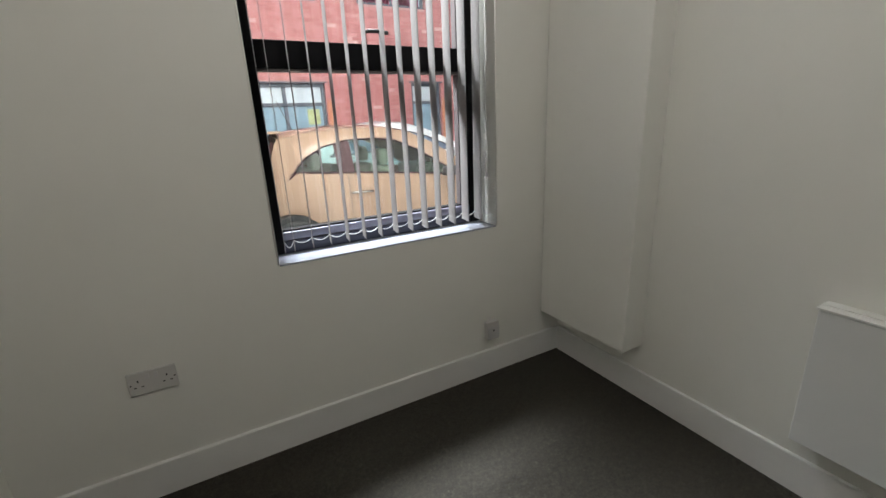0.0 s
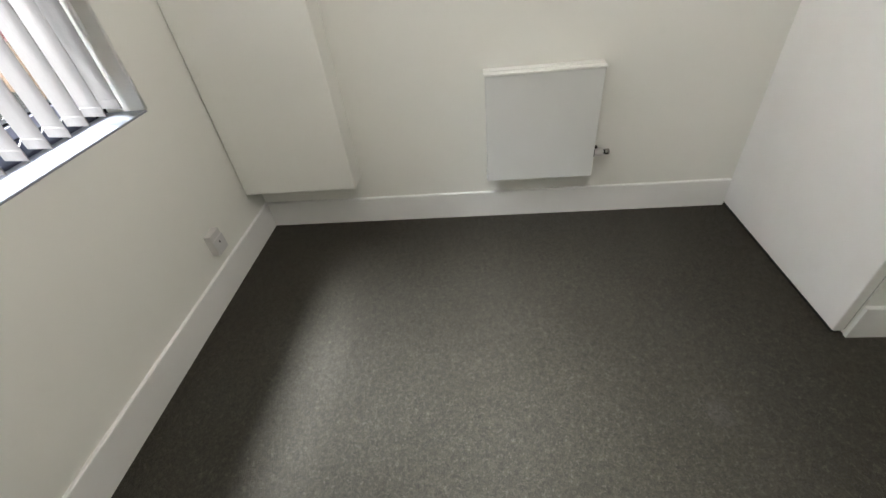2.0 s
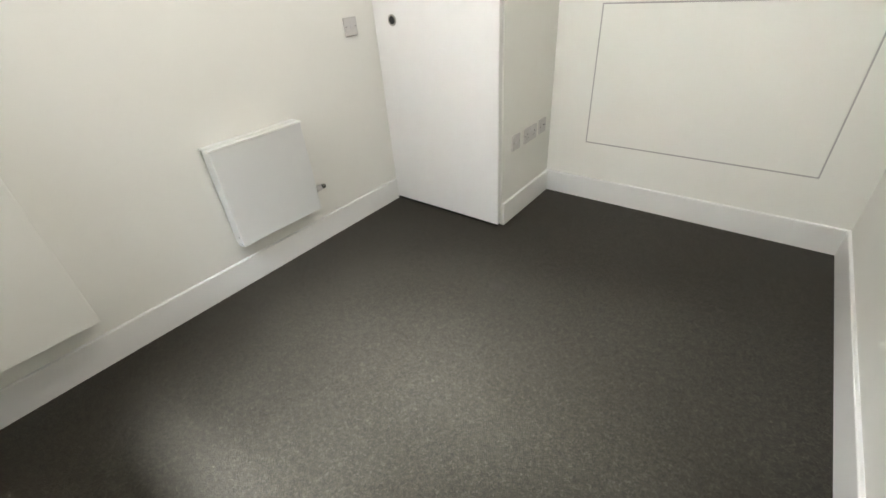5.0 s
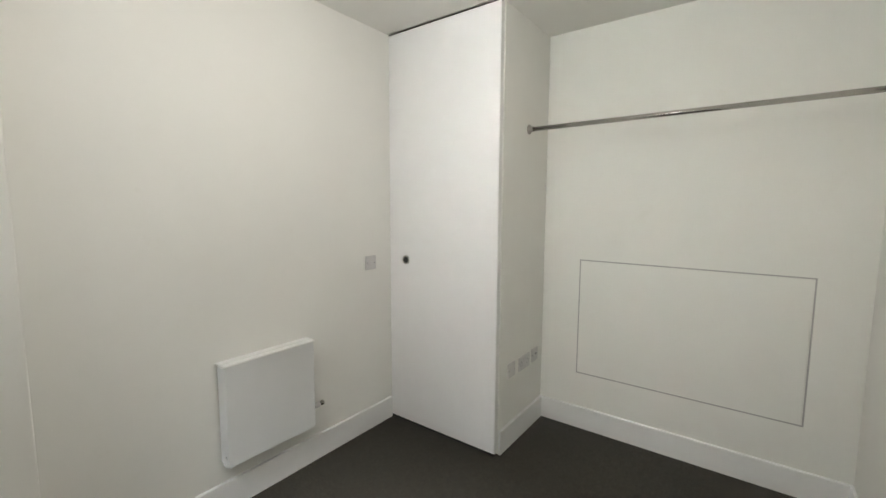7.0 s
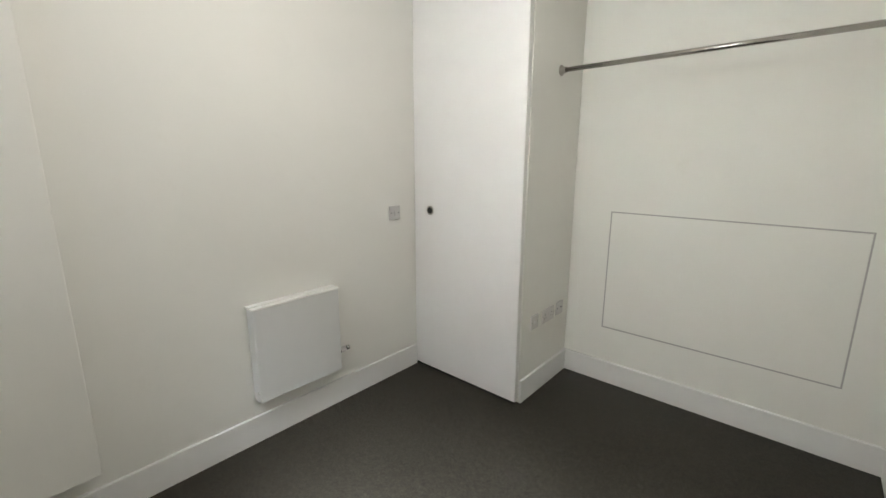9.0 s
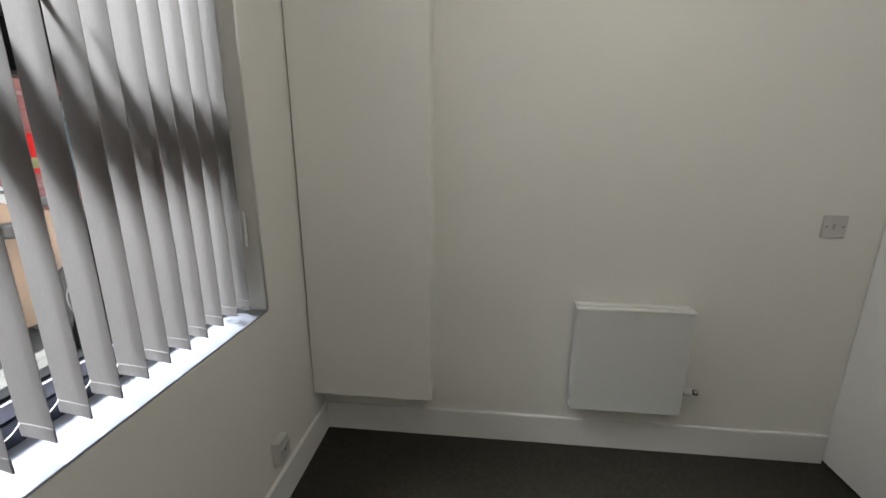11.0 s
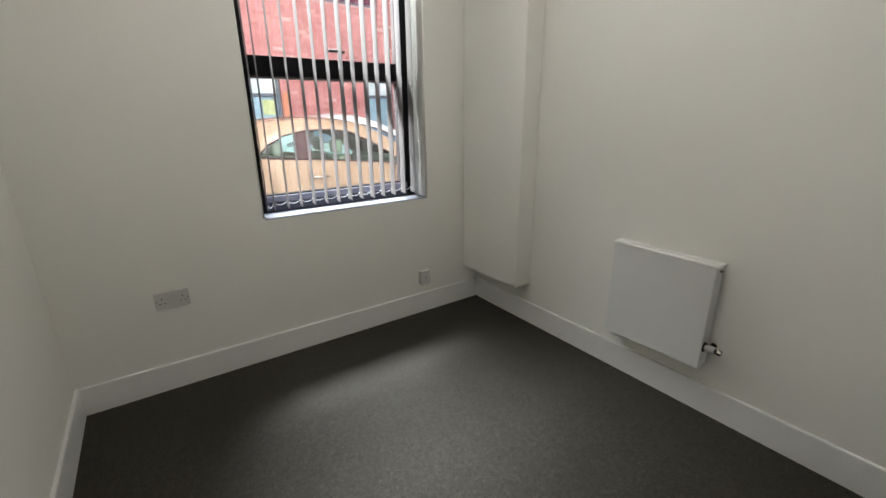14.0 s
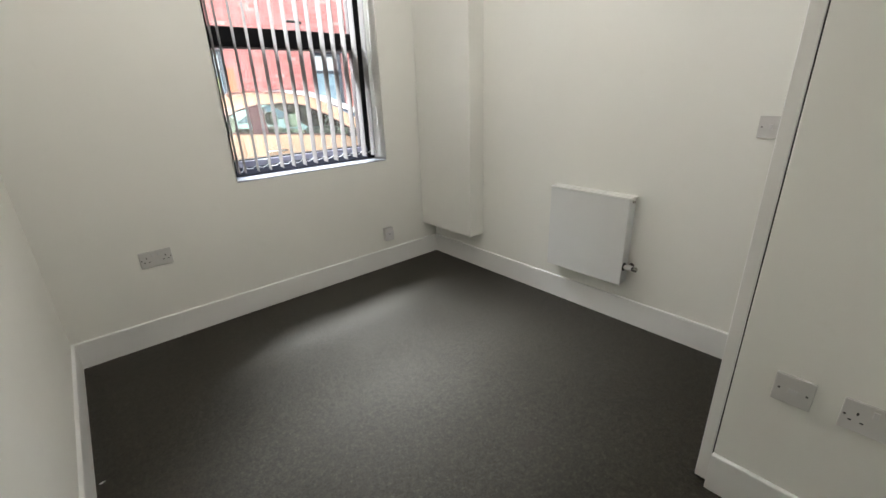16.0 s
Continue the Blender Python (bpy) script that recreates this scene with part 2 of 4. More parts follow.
def box(bm, x0, x1, y0, y1, z0, z1, bevel=0.0, segs=2, mat=0):
    made = bmesh.ops.create_cube(bm, size=1)["verts"]
    for v in made:
        v.co = Vector(((x0 + x1) / 2 + v.co.x * (x1 - x0), (y0 + y1) / 2 + v.co.y * (y1 - y0), (z0 + z1) / 2 + v.co.z * (z1 - z0)))
    faces = list({f for v in made for f in v.link_faces})
    for f in faces:
        f.material_index = mat
    if bevel:
        edges = list({e for v in made for e in v.link_edges})
        bmesh.ops.bevel(bm, geom=edges, offset=bevel, segments=segs, profile=0.5, affect="EDGES")
    return bm


def boxed(x0, x1, y0, y1, z0, z1, bevel=0.0, segs=2):
    return box(bmesh.new(), x0, x1, y0, y1, z0, z1, bevel, segs)


def turned(bm, profile, at, axis="Z", n=24, mat=0):
    """A round thing: profile is (radius, along) from end to end."""
    basis = {"Z": Matrix.Identity(3), "Y": Matrix(((1, 0, 0), (0, 0, 1), (0, -1, 0))), "X": Matrix(((0, 0, 1), (0, 1, 0), (-1, 0, 0)))}[axis]
    rings = []
    for r, a in profile:
        rings.append([bm.verts.new(Vector(at) + basis @ Vector((r * math.cos(k * math.tau / n), r * math.sin(k * math.tau / n), a))) for k in range(n)])
    for p, q in zip(rings, rings[1:]):
        for k in range(n):
            f = bm.faces.new((p[k], p[(k + 1) % n], q[(k + 1) % n], q[k]))
            f.smooth, f.material_index = True, mat
    for ring, flip in ((rings[0], True), (rings[-1], False)):
        f = bm.faces.new(ring[::-1] if flip else ring)
        f.material_index = mat
    return bm


def tube(bm, points, r, n=8, mat=0):
    """A round cord or pipe along points."""
    pts = [Vector(p) for p in points]
    rings = []
    for i, p in enumerate(pts):
        d = (pts[min(i + 1, len(pts) - 1)] - pts[max(i - 1, 0)]).normalized()
        u = d.orthogonal().normalized() if abs(d.z) > 0.95 else Vector((0, 0, 1)).cross(d).normalized()
        v = d.cross(u)
        rings.append([bm.verts.new(p + r * (u * math.cos(k * math.tau / n) + v * math.sin(k * math.tau / n))) for k in range(n)])
    for p, q in zip(rings, rings[1:]):
        for k in range(n):
            f = bm.faces.new((p[k], p[(k + 1) % n], q[(k + 1) % n], q[k]))
            f.smooth, f.material_index = True, mat
    bm.faces.new(rings[0][::-1])
    bm.faces.new(rings[-1])
    return bm


# ---- the room ----
W, D, H = 2.372, 2.932, 2.50            # width along the window wall, depth to the alcove's back wall, height
WT = 0.30                               # thickness of the window wall
WX0, WX1, WZ0, WZ1 = -1.455, -0.436, 0.810, 2.40   # the window's opening
BX, BY = -0.812, -2.342                 # the closet block: its side and its front
LEAF_F = -2.304                         # front of the door leaf

floor = structure("floor", boxed(-W - 0.01, 0.01, -D - 0.01, 0.01, -0.12, 0.0), CARPET, "dark grey-brown loop-pile fitted carpet", "carpet")

bm = bmesh.new()
box(bm, -W - 0.2, WX0, 0, WT, -0.13, H + 0.12)
box(bm, WX1, 0.2, 0, WT, -0.13, H + 0.12)
box(bm, WX0, WX1, 0, WT, -0.13, WZ0 - 0.008)
box(bm, WX0, WX1, 0, WT, WZ1, H + 0.12)
bmesh.ops.remove_doubles(bm, verts=bm.verts, dist=1e-5)
wall_window = structure("wall_window", bm, WALL, "smooth white-painted plaster wall with a window opening", "wall")

structure("wall_radiator", boxed(0, 0.2, -D, -0.0, 0.0, H), WALL, "smooth white-painted plaster wall behind the radiator", "wall")
structure("wall_alcove_back", boxed(-W, 0.2, -D - 0.2, -D, 0.0, H), WALL, "white-painted alcove back wall", "wall")
structure("wall_left", boxed(-W - 0.2, -W, -D - 0.2, 0, 0.0, H), WALL, "plain white-painted plaster wall", "wall")
structure("wall_closet", boxed(BX, 0, -D, BY, 0.0, H - 0.001, 0.002, 1), WALL, "white-painted plaster block beside the alcove", "wall")

bm = bmesh.new()
box(bm, -W - 0.2, 0.2, LEAF_F + 0.004, 0, H, H + 0.12)
box(bm, -W - 0.2, 0.2, -D - 0.2, LEAF_F - 0.012, H, H + 0.12)
structure("ceiling", bm, CEILING, "flat white-painted ceiling", "ceiling")
structure("ceiling_track", boxed(-W, 0, LEAF_F - 0.012, LEAF_F + 0.004, H + 0.012, H + 0.05), SLOT, "dark recessed sliding-door track in the ceiling", "track")

# boxed-in pipes in the corner
PX, PY, PZ = -0.135, -0.548, 0.270
bm = boxed(PX, 0, PY, -0.006, PZ, H - 0.002, 0.004, 2)
structure("pipe_boxing", bm, WALL, "white-painted pipe boxing that stops above the skirting", "boxing")


def skirting(name, a, b, inward):
    """A board along the wall from a to b (plan points), its top edge rounded."""
    a, b, n = Vector((*a, 0)), Vector((*b, 0)), Vector((*inward, 0))
    t, h, r = 0.014, 0.141, 0.005
    prof = [(0, 0), (t, 0), (t, h - r)] + [(t - r + r * math.cos(k * math.pi / 8), h - r + r * math.sin(k * math.pi / 8)) for k in range(1, 4)] + [(t - r, h), (0, h)]
    bm = bmesh.new()
    rings = [[bm.verts.new(p + n * u + Vector((0, 0, v))) for u, v in prof] for p in (a, b)]
    m = len(prof)
    for k in range(m):
        bm.faces.new((rings[0][k], rings[0][(k + 1) % m], rings[1][(k + 1) % m], rings[1][k]))
    bm.faces.new(rings[0][::-1])
    bm.faces.new(rings[1])
    bmesh.ops.recalc_face_normals(bm, faces=bm.faces)
    return structure(name, bm, GLOSS, "white satin-painted skirting board", "skirting board")


skirting("baseboard_window", (-W + 0.014, -0.0005), (-0.014, -0.0005), (0, -1))
skirting("baseboard_radiator", (-0.0005, 0), (-0.0005, LEAF_F + 0.004), (-1, 0))
skirting("baseboard_left", (-W + 0.0005, 0), (-W + 0.0005, -D), (1, 0))
skirting("baseboard_alcove", (-W + 0.014, -D + 0.0005), (BX - 0.014, -D + 0.0005), (0, 1))
skirting("baseboard_closet", (BX - 0.0005, -D), (BX - 0.0005, BY + 0.001), (-1, 0))

# ---- pendant light ----
lamp = thing("pendant_light", "plain white pendant light with a bare bulb, switched on", "ceiling light", (LIGHT_AT[0], LIGHT_AT[1], H))
DROP = H - LIGHT_AT[2]
part("ceiling_rose", turned(bmesh.new(), [(0.012, -0.030), (0.030, -0.026), (0.038, -0.012), (0.040, -0.0006)], (0, 0, 0), "Z", 32), PLASTIC, lamp)
part("flex", tube(bmesh.new(), [(0, 0, -0.030), (0, 0, -DROP + 0.105)], 0.0035, 8), PLASTIC, lamp)
part("lamp_holder", turned(bmesh.new(), [(0.019, -DROP + 0.052), (0.019, -DROP + 0.085), (0.014, -DROP + 0.100), (0.005, -DROP + 0.106)], (0, 0, 0), "Z", 24), PLASTIC, lamp)
globe = part("bulb", turned(bmesh.new(), [(0.004, -DROP - 0.034), (0.020, -DROP - 0.029), (0.031, -DROP - 0.012), (0.033, -DROP + 0.006), (0.026, -DROP + 0.026), (0.015, -DROP + 0.050)], (0, 0, 0), "Z", 24), DIFFUSER, lamp, "glowing opal bulb")
globe.visible_shadow = False

# ---- window ----
window = thing("window_1", "black aluminium two-part window with an opening upper sash", "window", ((WX0 + WX1) / 2, 0.15, WZ0))
window["kind"] = "structure"
WO = Vector(window.location)


def wpart(name, x0, x1, y0, y1, z0, z1, material, bevel=0.002, parent=None, label=""):
    return part(name, boxed(x0 - WO.x, x1 - WO.x, y0 - WO.y, y1 - WO.y, z0 - WO.z, z1 - WO.z, bevel, 2), material, parent or window, label)


FY0, FY1 = 0.145, 0.215
wpart("frame_jamb", WX0, WX0 + 0.048, FY0, FY1, WZ0, WZ1, FRAME)
wpart("frame_jamb", WX1 - 0.058, WX1, FY0, FY1, WZ0, WZ1, FRAME)
wpart("frame_head", WX0 + 0.044, WX1 - 0.058, FY0, FY1, WZ1 - 0.06, WZ1, FRAME)
wpart("frame_sill", WX0 + 0.044, WX1 - 0.058, FY0, FY1, WZ0, 0.862, NAVY)
wpart("transom", WX0 + 0.044, WX1 - 0.058, FY0 - 0.004, FY1, 1.530, 1.626, FRAME)
wpart("bead_under_transom", WX0 + 0.05, WX1 - 0.062, FY0 + 0.004, FY1 - 0.02, 1.519, 1.527, BEAD, 0.001)
wpart("sash_rail", WX0 + 0.044, WX1 - 0.058, FY0 + 0.006, FY1 - 0.005, 0.864, 0.897, LILAC)
wpart("sash_rail", WX0 + 0.044, WX1 - 0.058, FY0 + 0.02, FY1 - 0.01, 0.899, 0.905, FRAME, 0.001)
wpart("sash_stile", WX1 - 0.075, WX1 - 0.059, FY0 + 0.005, FY1 - 0.012, 0.907, 1.517, FRAME, 0.001)
wpart("bead_side", WX1 - 0.107, WX1 - 0.101, FY0 + 0.012, FY1 - 0.02, 0.907, 1.517, BEAD, 0.001)
wpart("bead_side", WX1 - 0.092, WX1 - 0.077, FY0 + 0.010, FY1 - 0.02, 0.907, 1.517, BEAD, 0.001)
wpart("bead_side", WX1 - 0.107, WX1 - 0.101, FY0 + 0.012, FY1 - 0.02, 1.632, 2.335, BEAD, 0.001)
wpart("bead_side", WX1 - 0.092, WX1 - 0.077, FY0 + 0.010, FY1 - 0.02, 1.632, 2.335, BEAD, 0.001)
wpart("sash_stile", WX1 - 0.075, WX1 - 0.059, FY0 + 0.005, FY1 - 0.012, 1.630, 2.335, FRAME, 0.001)
for z0, z1 in ((0.90, 1.535), (1.62, 2.345)):
    pane = wpart("pane", WX0 + 0.04, WX1 - 0.054, 0.184, 0.188, z0, z1, GLASS, 0)
    pane.visible_shadow = False
bm = bmesh.new()
box(bm, -0.998, -0.978, 0.128, 0.143, 1.620, 1.636, 0.002)
tube(bm, [(-0.990, 0.135, 1.628), (-0.993, 0.118, 1.640), (-0.995, 0.108, 1.654), (-0.990, 0.105, 1.664), (-0.975, 0.104, 1.667)], 0.0065, 10)
tube(bm, [(-0.982, 0.104, 1.667), (-0.940, 0.103, 1.668), (-0.895, 0.104, 1.664)], 0.0075, 10)
for v in bm.verts:
    v.co -= WO
part("window_handle", bm, BLACK, window, "black lever handle")

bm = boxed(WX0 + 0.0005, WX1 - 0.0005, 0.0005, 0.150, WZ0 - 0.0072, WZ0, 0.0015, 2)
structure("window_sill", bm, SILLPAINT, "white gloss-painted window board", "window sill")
structure("window_sill_outside", boxed(WX0, WX1, 0.216, WT + 0.05, WZ0 - 0.03, WZ0 + 0.01, 0.004), KERBSTONE, "pale outer window ledge", "window sill")
# rounded plaster arris of the opening
for x, s in ((WX1, 1), (WX0, -1)):
    bm = bmesh.new()
    turned(bm, [(0.005, 0), (0.005, WZ1 - WZ0)], (x + s * 0.0035, 0.0035, WZ0), "Z", 12)
    structure("trim", bm, WALL, "rounded plaster corner bead of the window opening", "trim")

# ---- vertical blind ----
blind = thing("vertical_blind", "pale grey fabric vertical blind with its slats turned open", "blind", (WX0, 0.06, 2.36))
BO = Vector(blind.location)
part("head_rail", boxed(0.005, WX1 - WX0 - 0.005, -0.022, 0.022, 0.0, 0.036, 0.003), CHAIN, blind, "white metal head rail")
SLAT_Z0, SLAT_Z1 = 0.843, 2.350
xs = [-1.418] + [-1.381 + 0.0735 * k for k in range(13)]
bm = bmesh.new()
w = 0.0445
rows = []
for z in (0.0, 0.028, 0.03, 0.7, 1.1, 1.50):
    t = 0.0016 if z < 0.029 else 0.0005
    ring = [(-w, -t), (-w * 0.4, -t + 0.0011), (w * 0.4, -t + 0.0011), (w, -t), (w, t), (w * 0.4, t + 0.0011), (-w * 0.4, t + 0.0011), (-w, t)]
    rows.append([bm.verts.new((v, u, z)) for u, v in ring])
for p, q in zip(rows, rows[1:]):
    for k in range(8):
        bm.faces.new((p[k], p[(k + 1) % 8], q[(k + 1) % 8], q[k]))
bm.faces.new(rows[0][::-1])
bm.faces.new(rows[-1])
bmesh.ops.recalc_face_normals(bm, faces=bm.faces)
first = part("slat", bm, FABRIC, blind, "pale grey fabric slat")
slat_mesh = first.data
turns = []
for i, x in enumerate(xs):
    ob = first if i == 0 else new("slat", slat_mesh)
    ob.parent = blind
    a = radians(-8.5 + random.uniform(-1.5, 1.5))
    turns.append(a)
    ob.location = (x - BO.x, 0.066 - BO.y, SLAT_Z0 - BO.z + random.uniform(-0.002, 0.002))
    ob.rotation_euler = (random.uniform(-0.002, 0.002), random.uniform(-0.003, 0.003), a)
    tagged(ob, "pale grey fabric slat")
    hk = new("slat_clip", bpy.data.meshes.new("slat_clip")) if i == 0 else new("slat_clip", clip_mesh)
    if i == 0:
        b2 = boxed(-0.006, 0.006, -0.01, 0.01, 1.50, 1.524, 0.001)
        b2.to_mesh(hk.data)
        hk.data.materials.append(CHAIN)
        clip_mesh = hk.data
    hk.parent, hk.location = blind, ob.location
for i in range(len(xs) - 1):
    ends = [Vector((xs[j] - math.sin(turns[j]) * w * 0.93, 0.066 + math.cos(turns[j]) * w * 0.93, SLAT_Z0 + 0.030)) - BO for j in (i, i + 1)]
    sag = 0.017 if i else 0.030
    pts = [ends[0].lerp(ends[1], k / 14) - Vector((0, 0, sag * 4 * (k / 14) * (1 - k / 14))) for k in range(15)]
    bm = tube(bmesh.new(), pts, 0.0009, 5)
    for k in range(29):
        u = k / 28
        bmesh.ops.create_icosphere(bm, subdivisions=1, radius=0.0019, matrix=Matrix.Translation(ends[0].lerp(ends[1], u) - Vector((0, 0, sag * 4 * u * (1 - u)))))
    part("bottom_chain", bm, CHAIN, blind, "white bead chain")
bm = bmesh.new()
tube(bm, [(-0.470 - BO.x, 0.030 - BO.y, 0.0), (-0.472 - BO.x, 0.030 - BO.y, 1.25 - BO.z)], 0.0012, 6)
part("cord", bm, CHAIN, blind, "white control cord")
bm = bmesh.new()
turned(bm, [(0.003, 0), (0.006, 0.006), (0.007, 0.07), (0.005, 0.11), (0.002, 0.12)], (-0.472 - BO.x, 0.030 - BO.y, 1.05 - BO.z), "Z", 12)
part("cord_weight", bm, CHAIN, blind, "white plastic cord weight")
bm = bmesh.new()
turned(bm, [(0.003, 0), (0.006, 0.004), (0.0065, 0.27), (0.004, 0.29)], (-0.536 - BO.x, 0.116 - BO.y, 1.075 - BO.z), "Z", 12)
tube(bm, [(-0.536 - BO.x, 0.116 - BO.y, 1.36 - BO.z), (-0.536 - BO.x, 0.116 - BO.y, 0.0)], 0.001, 5)
split("tilt_wand", bm, CHAIN, blind, "white tilt wand on its cord")

# ---- radiator ----
RY0, RY1, RZ0, RZ1, RX = -1.634, -1.166, 0.241, 0.722, -0.080
radiator = thing("radiator", "flat-fronted white panel radiator with a slotted top grille", "radiator", (0, (RY0 + RY1) / 2, RZ0))
RO = Vector(radiator.location)


def rpart(name, bm, material, label=""):
    for v in bm.verts:
        v.co -= RO
    return part(name, bm, material, radiator, label)


bm = boxed(RX, RX + 0.012, RY0, RY1, RZ0, RZ1 - 0.0062, 0.0035, 3)
rpart("front_panel", bm, RADIATOR, "flat white enamel front")
bm = bmesh.new()
box(bm, RX + 0.013, -0.006, RY0 + 0.0015, RY0 + 0.005, RZ0 + 0.006, RZ1 - 0.014, 0.001, 1)
rpart("side_panel", bm, RADIATOR)
bm = bmesh.new()
box(bm, RX + 0.013, -0.006, RY1 - 0.005, RY1 - 0.0015, RZ0 + 0.006, RZ1 - 0.014, 0.001, 1)
rpart("side_panel", bm, RADIATOR)
rpart("back_panel", boxed(-0.040, -0.030, RY0 + 0.018, RY1 - 0.018, RZ0 + 0.01, RZ1 - 0.03, 0.003), RADIATOR)
bm = bmesh.new()
prof = [(RX + 0.016 + (0.0 if (k % 4) in (0, 3) else 0.024), RY0 + 0.03 + k * 0.0115) for k in range(36)]
lo = [bm.verts.new((x, y, RZ0 + 0.03)) for x, y in prof]
hi = [bm.verts.new((x, y, RZ1 - 0.05)) for x, y in prof]
for k in range(len(prof) - 1):
    bm.faces.new((lo[k], lo[k + 1], hi[k + 1], hi[k]))
rpart("convector_fins", bm, RADIATOR)
bm = bmesh.new()
box(bm, RX - 0.003, RX + 0.033, RY0 - 0.006, RY1 + 0.006, RZ1 - 0.006, RZ1 + 0.001, 0.002)
box(bm, -0.044, -0.004, RY0 - 0.006, RY1 + 0.006, RZ1 - 0.006, RZ1 + 0.003, 0.002)
for k in range(3):
    y = RY0 + (RY1 - RY0) * (0.03 + 0.47 * k)
    box(bm, RX + 0.030, -0.045, y - 0.004, y + 0.004, RZ1 - 0.006, RZ1 - 0.001)
box(bm, RX + 0.020, -0.028, RY0 - 0.001, RY0 + 0.010, RZ1 - 0.014, RZ1 - 0.002, 0.001, 1)
box(bm, RX + 0.020, -0.028, RY1 - 0.010, RY1 + 0.001, RZ1 - 0.014, RZ1 - 0.002, 0.001, 1)
for v in bm.verts:
    v.co -= RO
split("top_grille_strip", bm, GRILLE, radiator, "white top grille strip")
for y in (RY0 + 0.09, RY1 - 0.09):
    bm = bmesh.new()
    box(bm, -0.030, -0.0005, y - 0.012, y + 0.012, RZ0 + 0.02, RZ1 - 0.05, 0.001, 1)
    rpart("wall_bracket", bm, RADIATOR)
rpart("blanking_plug", turned(bmesh.new(), [(0.007, 0), (0.008, 0.001), (0.008, 0.007)], (-0.056, RY1 - 0.001, RZ0 + 0.045), "Y", 16), RADIATOR)
bm = bmesh.new()
box(bm, RX + 0.012, -0.03, RY1 - 0.03, RY1 + 0.004, RZ0 + 0.0, RZ0 + 0.012, 0.002)
rpart("lower_bracket", bm, RADIATOR)
bm = bmesh.new()
turned(bm, [(0.021, -0.006), (0.022, -0.004), (0.022, 0.004)], (-0.055, RY0 + 0.002, 0.345), "Y", 16)
rpart("valve_union", bm, BLACK, "dark gasket at the valve")
rpart("valve", turned(bmesh.new(), [(0.012, -0.046), (0.0155, -0.044), (0.0165, -0.036), (0.0165, -0.018), (0.013, -0.012), (0.010, 0.0)], (-0.055, RY0 + 0.002, 0.345), "Y", 20), PLASTIC, "white valve head")
rpart("valve_collar", turned(bmesh.new(), [(0.011, -0.0525), (0.011, -0.0462)], (-0.055, RY0 + 0.002, 0.345), "Y", 16), BLACK, "dark ring behind the cap")
rpart("valve_cap", turned(bmesh.new(), [(0.009, -0.073), (0.0130, -0.070), (0.0130, -0.055), (0.011, -0.0527)], (-0.055, RY0 + 0.002, 0.345), "Y", 16), CHROME, "chrome valve end cap")
rpart("bleed_valve", turned(bmesh.new(), [(0.003, -0.013), (0.006, -0.012), (0.006, -0.004), (0.0075, -0.003), (0.0075, 0.002)], (-0.040, RY0 + 0.002, RZ1 - 0.024), "Y", 12), CHROME, "small metal bleed valve")
bm = bmesh.new()
tube(bm, [(-0.055, RY0 - 0.018, 0.345), (-0.03, RY0 - 0.018, 0.343), (-0.001, RY0 - 0.018, 0.341)], 0.0075, 12)
turned(bm, [(0.014, -0.006), (0.014, -0.001)], (0, RY0 - 0.018, 0.341), "X", 16)
for v in bm.verts:
    v.co -= RO
split("valve_tail_pipe", bm, CHROME, radiator, "short chrome pipe and collar")


# ---- electrical plates ----
def plate(name, label, category, u, z, wide, high, wall, pins=(), rocker=(), screws=(), deep=0.010, group=""):
    """A wall plate centred at u along its wall and z up. Built facing -y, then turned to its wall."""
    ob = thing(name, label, category, (0, 0, 0), group)
    part("faceplate", boxed(-wide / 2, wide / 2, -deep, -0.0006, -high / 2, high / 2, 0.0022, 3), PLASTIC, ob)
    for px, pz, pw, ph in pins:
        part("pin_slot", boxed(px - pw / 2, px + pw / 2, -deep - 0.0006, -deep + 0.001, pz - ph / 2, pz + ph / 2), BLACK, ob, "dark socket slot")
    for px, pz, pw, ph in rocker:
        part("rocker_switch", boxed(px - pw / 2, px + pw / 2, -deep - 0.0035, -deep + 0.001, pz - ph / 2, pz + ph / 2, 0.001, 2), PLASTIC_GREY, ob, "small white rocker")
    for px, pz in screws:
        part("screw_cap", turned(bmesh.new(), [(0.003, -deep - 0.0008), (0.003, -deep + 0.001)][::1], (px, 0, pz), "Y", 10), TRIM, ob, "small dark screw head")
    if wall == "window":
        ob.location = (u, 0, z)
    elif wall == "radiator":
        ob.location, ob.rotation_euler = (0, u, z), (0, 0, radians(-90))
    elif wall == "closet":
        ob.location, ob.rotation_euler = (BX, u, z), (0, 0, radians(-90))
    return ob


DOUBLE = [(sx * 0.043 + dx, dz, pw, ph) for sx in (-1, 1) for dx, dz, pw, ph in ((0, 0.010, 0.0045, 0.008), (-0.011, -0.012, 0.007, 0.004), (0.011, -0.012, 0.007, 0.004))]
DROCK = [(sx * 0.013, 0.024, 0.011, 0.018) for sx in (-1, 1)]
plate("double_socket", "white plastic double power socket above the skirting", "socket", -1.930, 0.479, 0.146, 0.086, "window", DOUBLE, DROCK, [(-0.0655, 0), (0.0655, 0)])
plate("double_socket", "white plastic double power socket between two data plates", "socket", -2.648, 0.466, 0.146, 0.086, "closet", DOUBLE, DROCK, [(-0.0655, 0), (0.0655, 0)])
SMALL = [(-0.030, 0), (0.030, 0)]
plate("aerial_plate", "white single wall plate with a small outlet", "socket", -2.478, 0.468, 0.086, 0.086, "closet", [], [(0, 0, 0.020, 0.012)], SMALL)
plate("data_plate", "white single wall plate with a small dark port", "socket", -2.800, 0.470, 0.086, 0.086, "closet", [(0.012, 0.004, 0.012, 0.010)], [], SMALL)
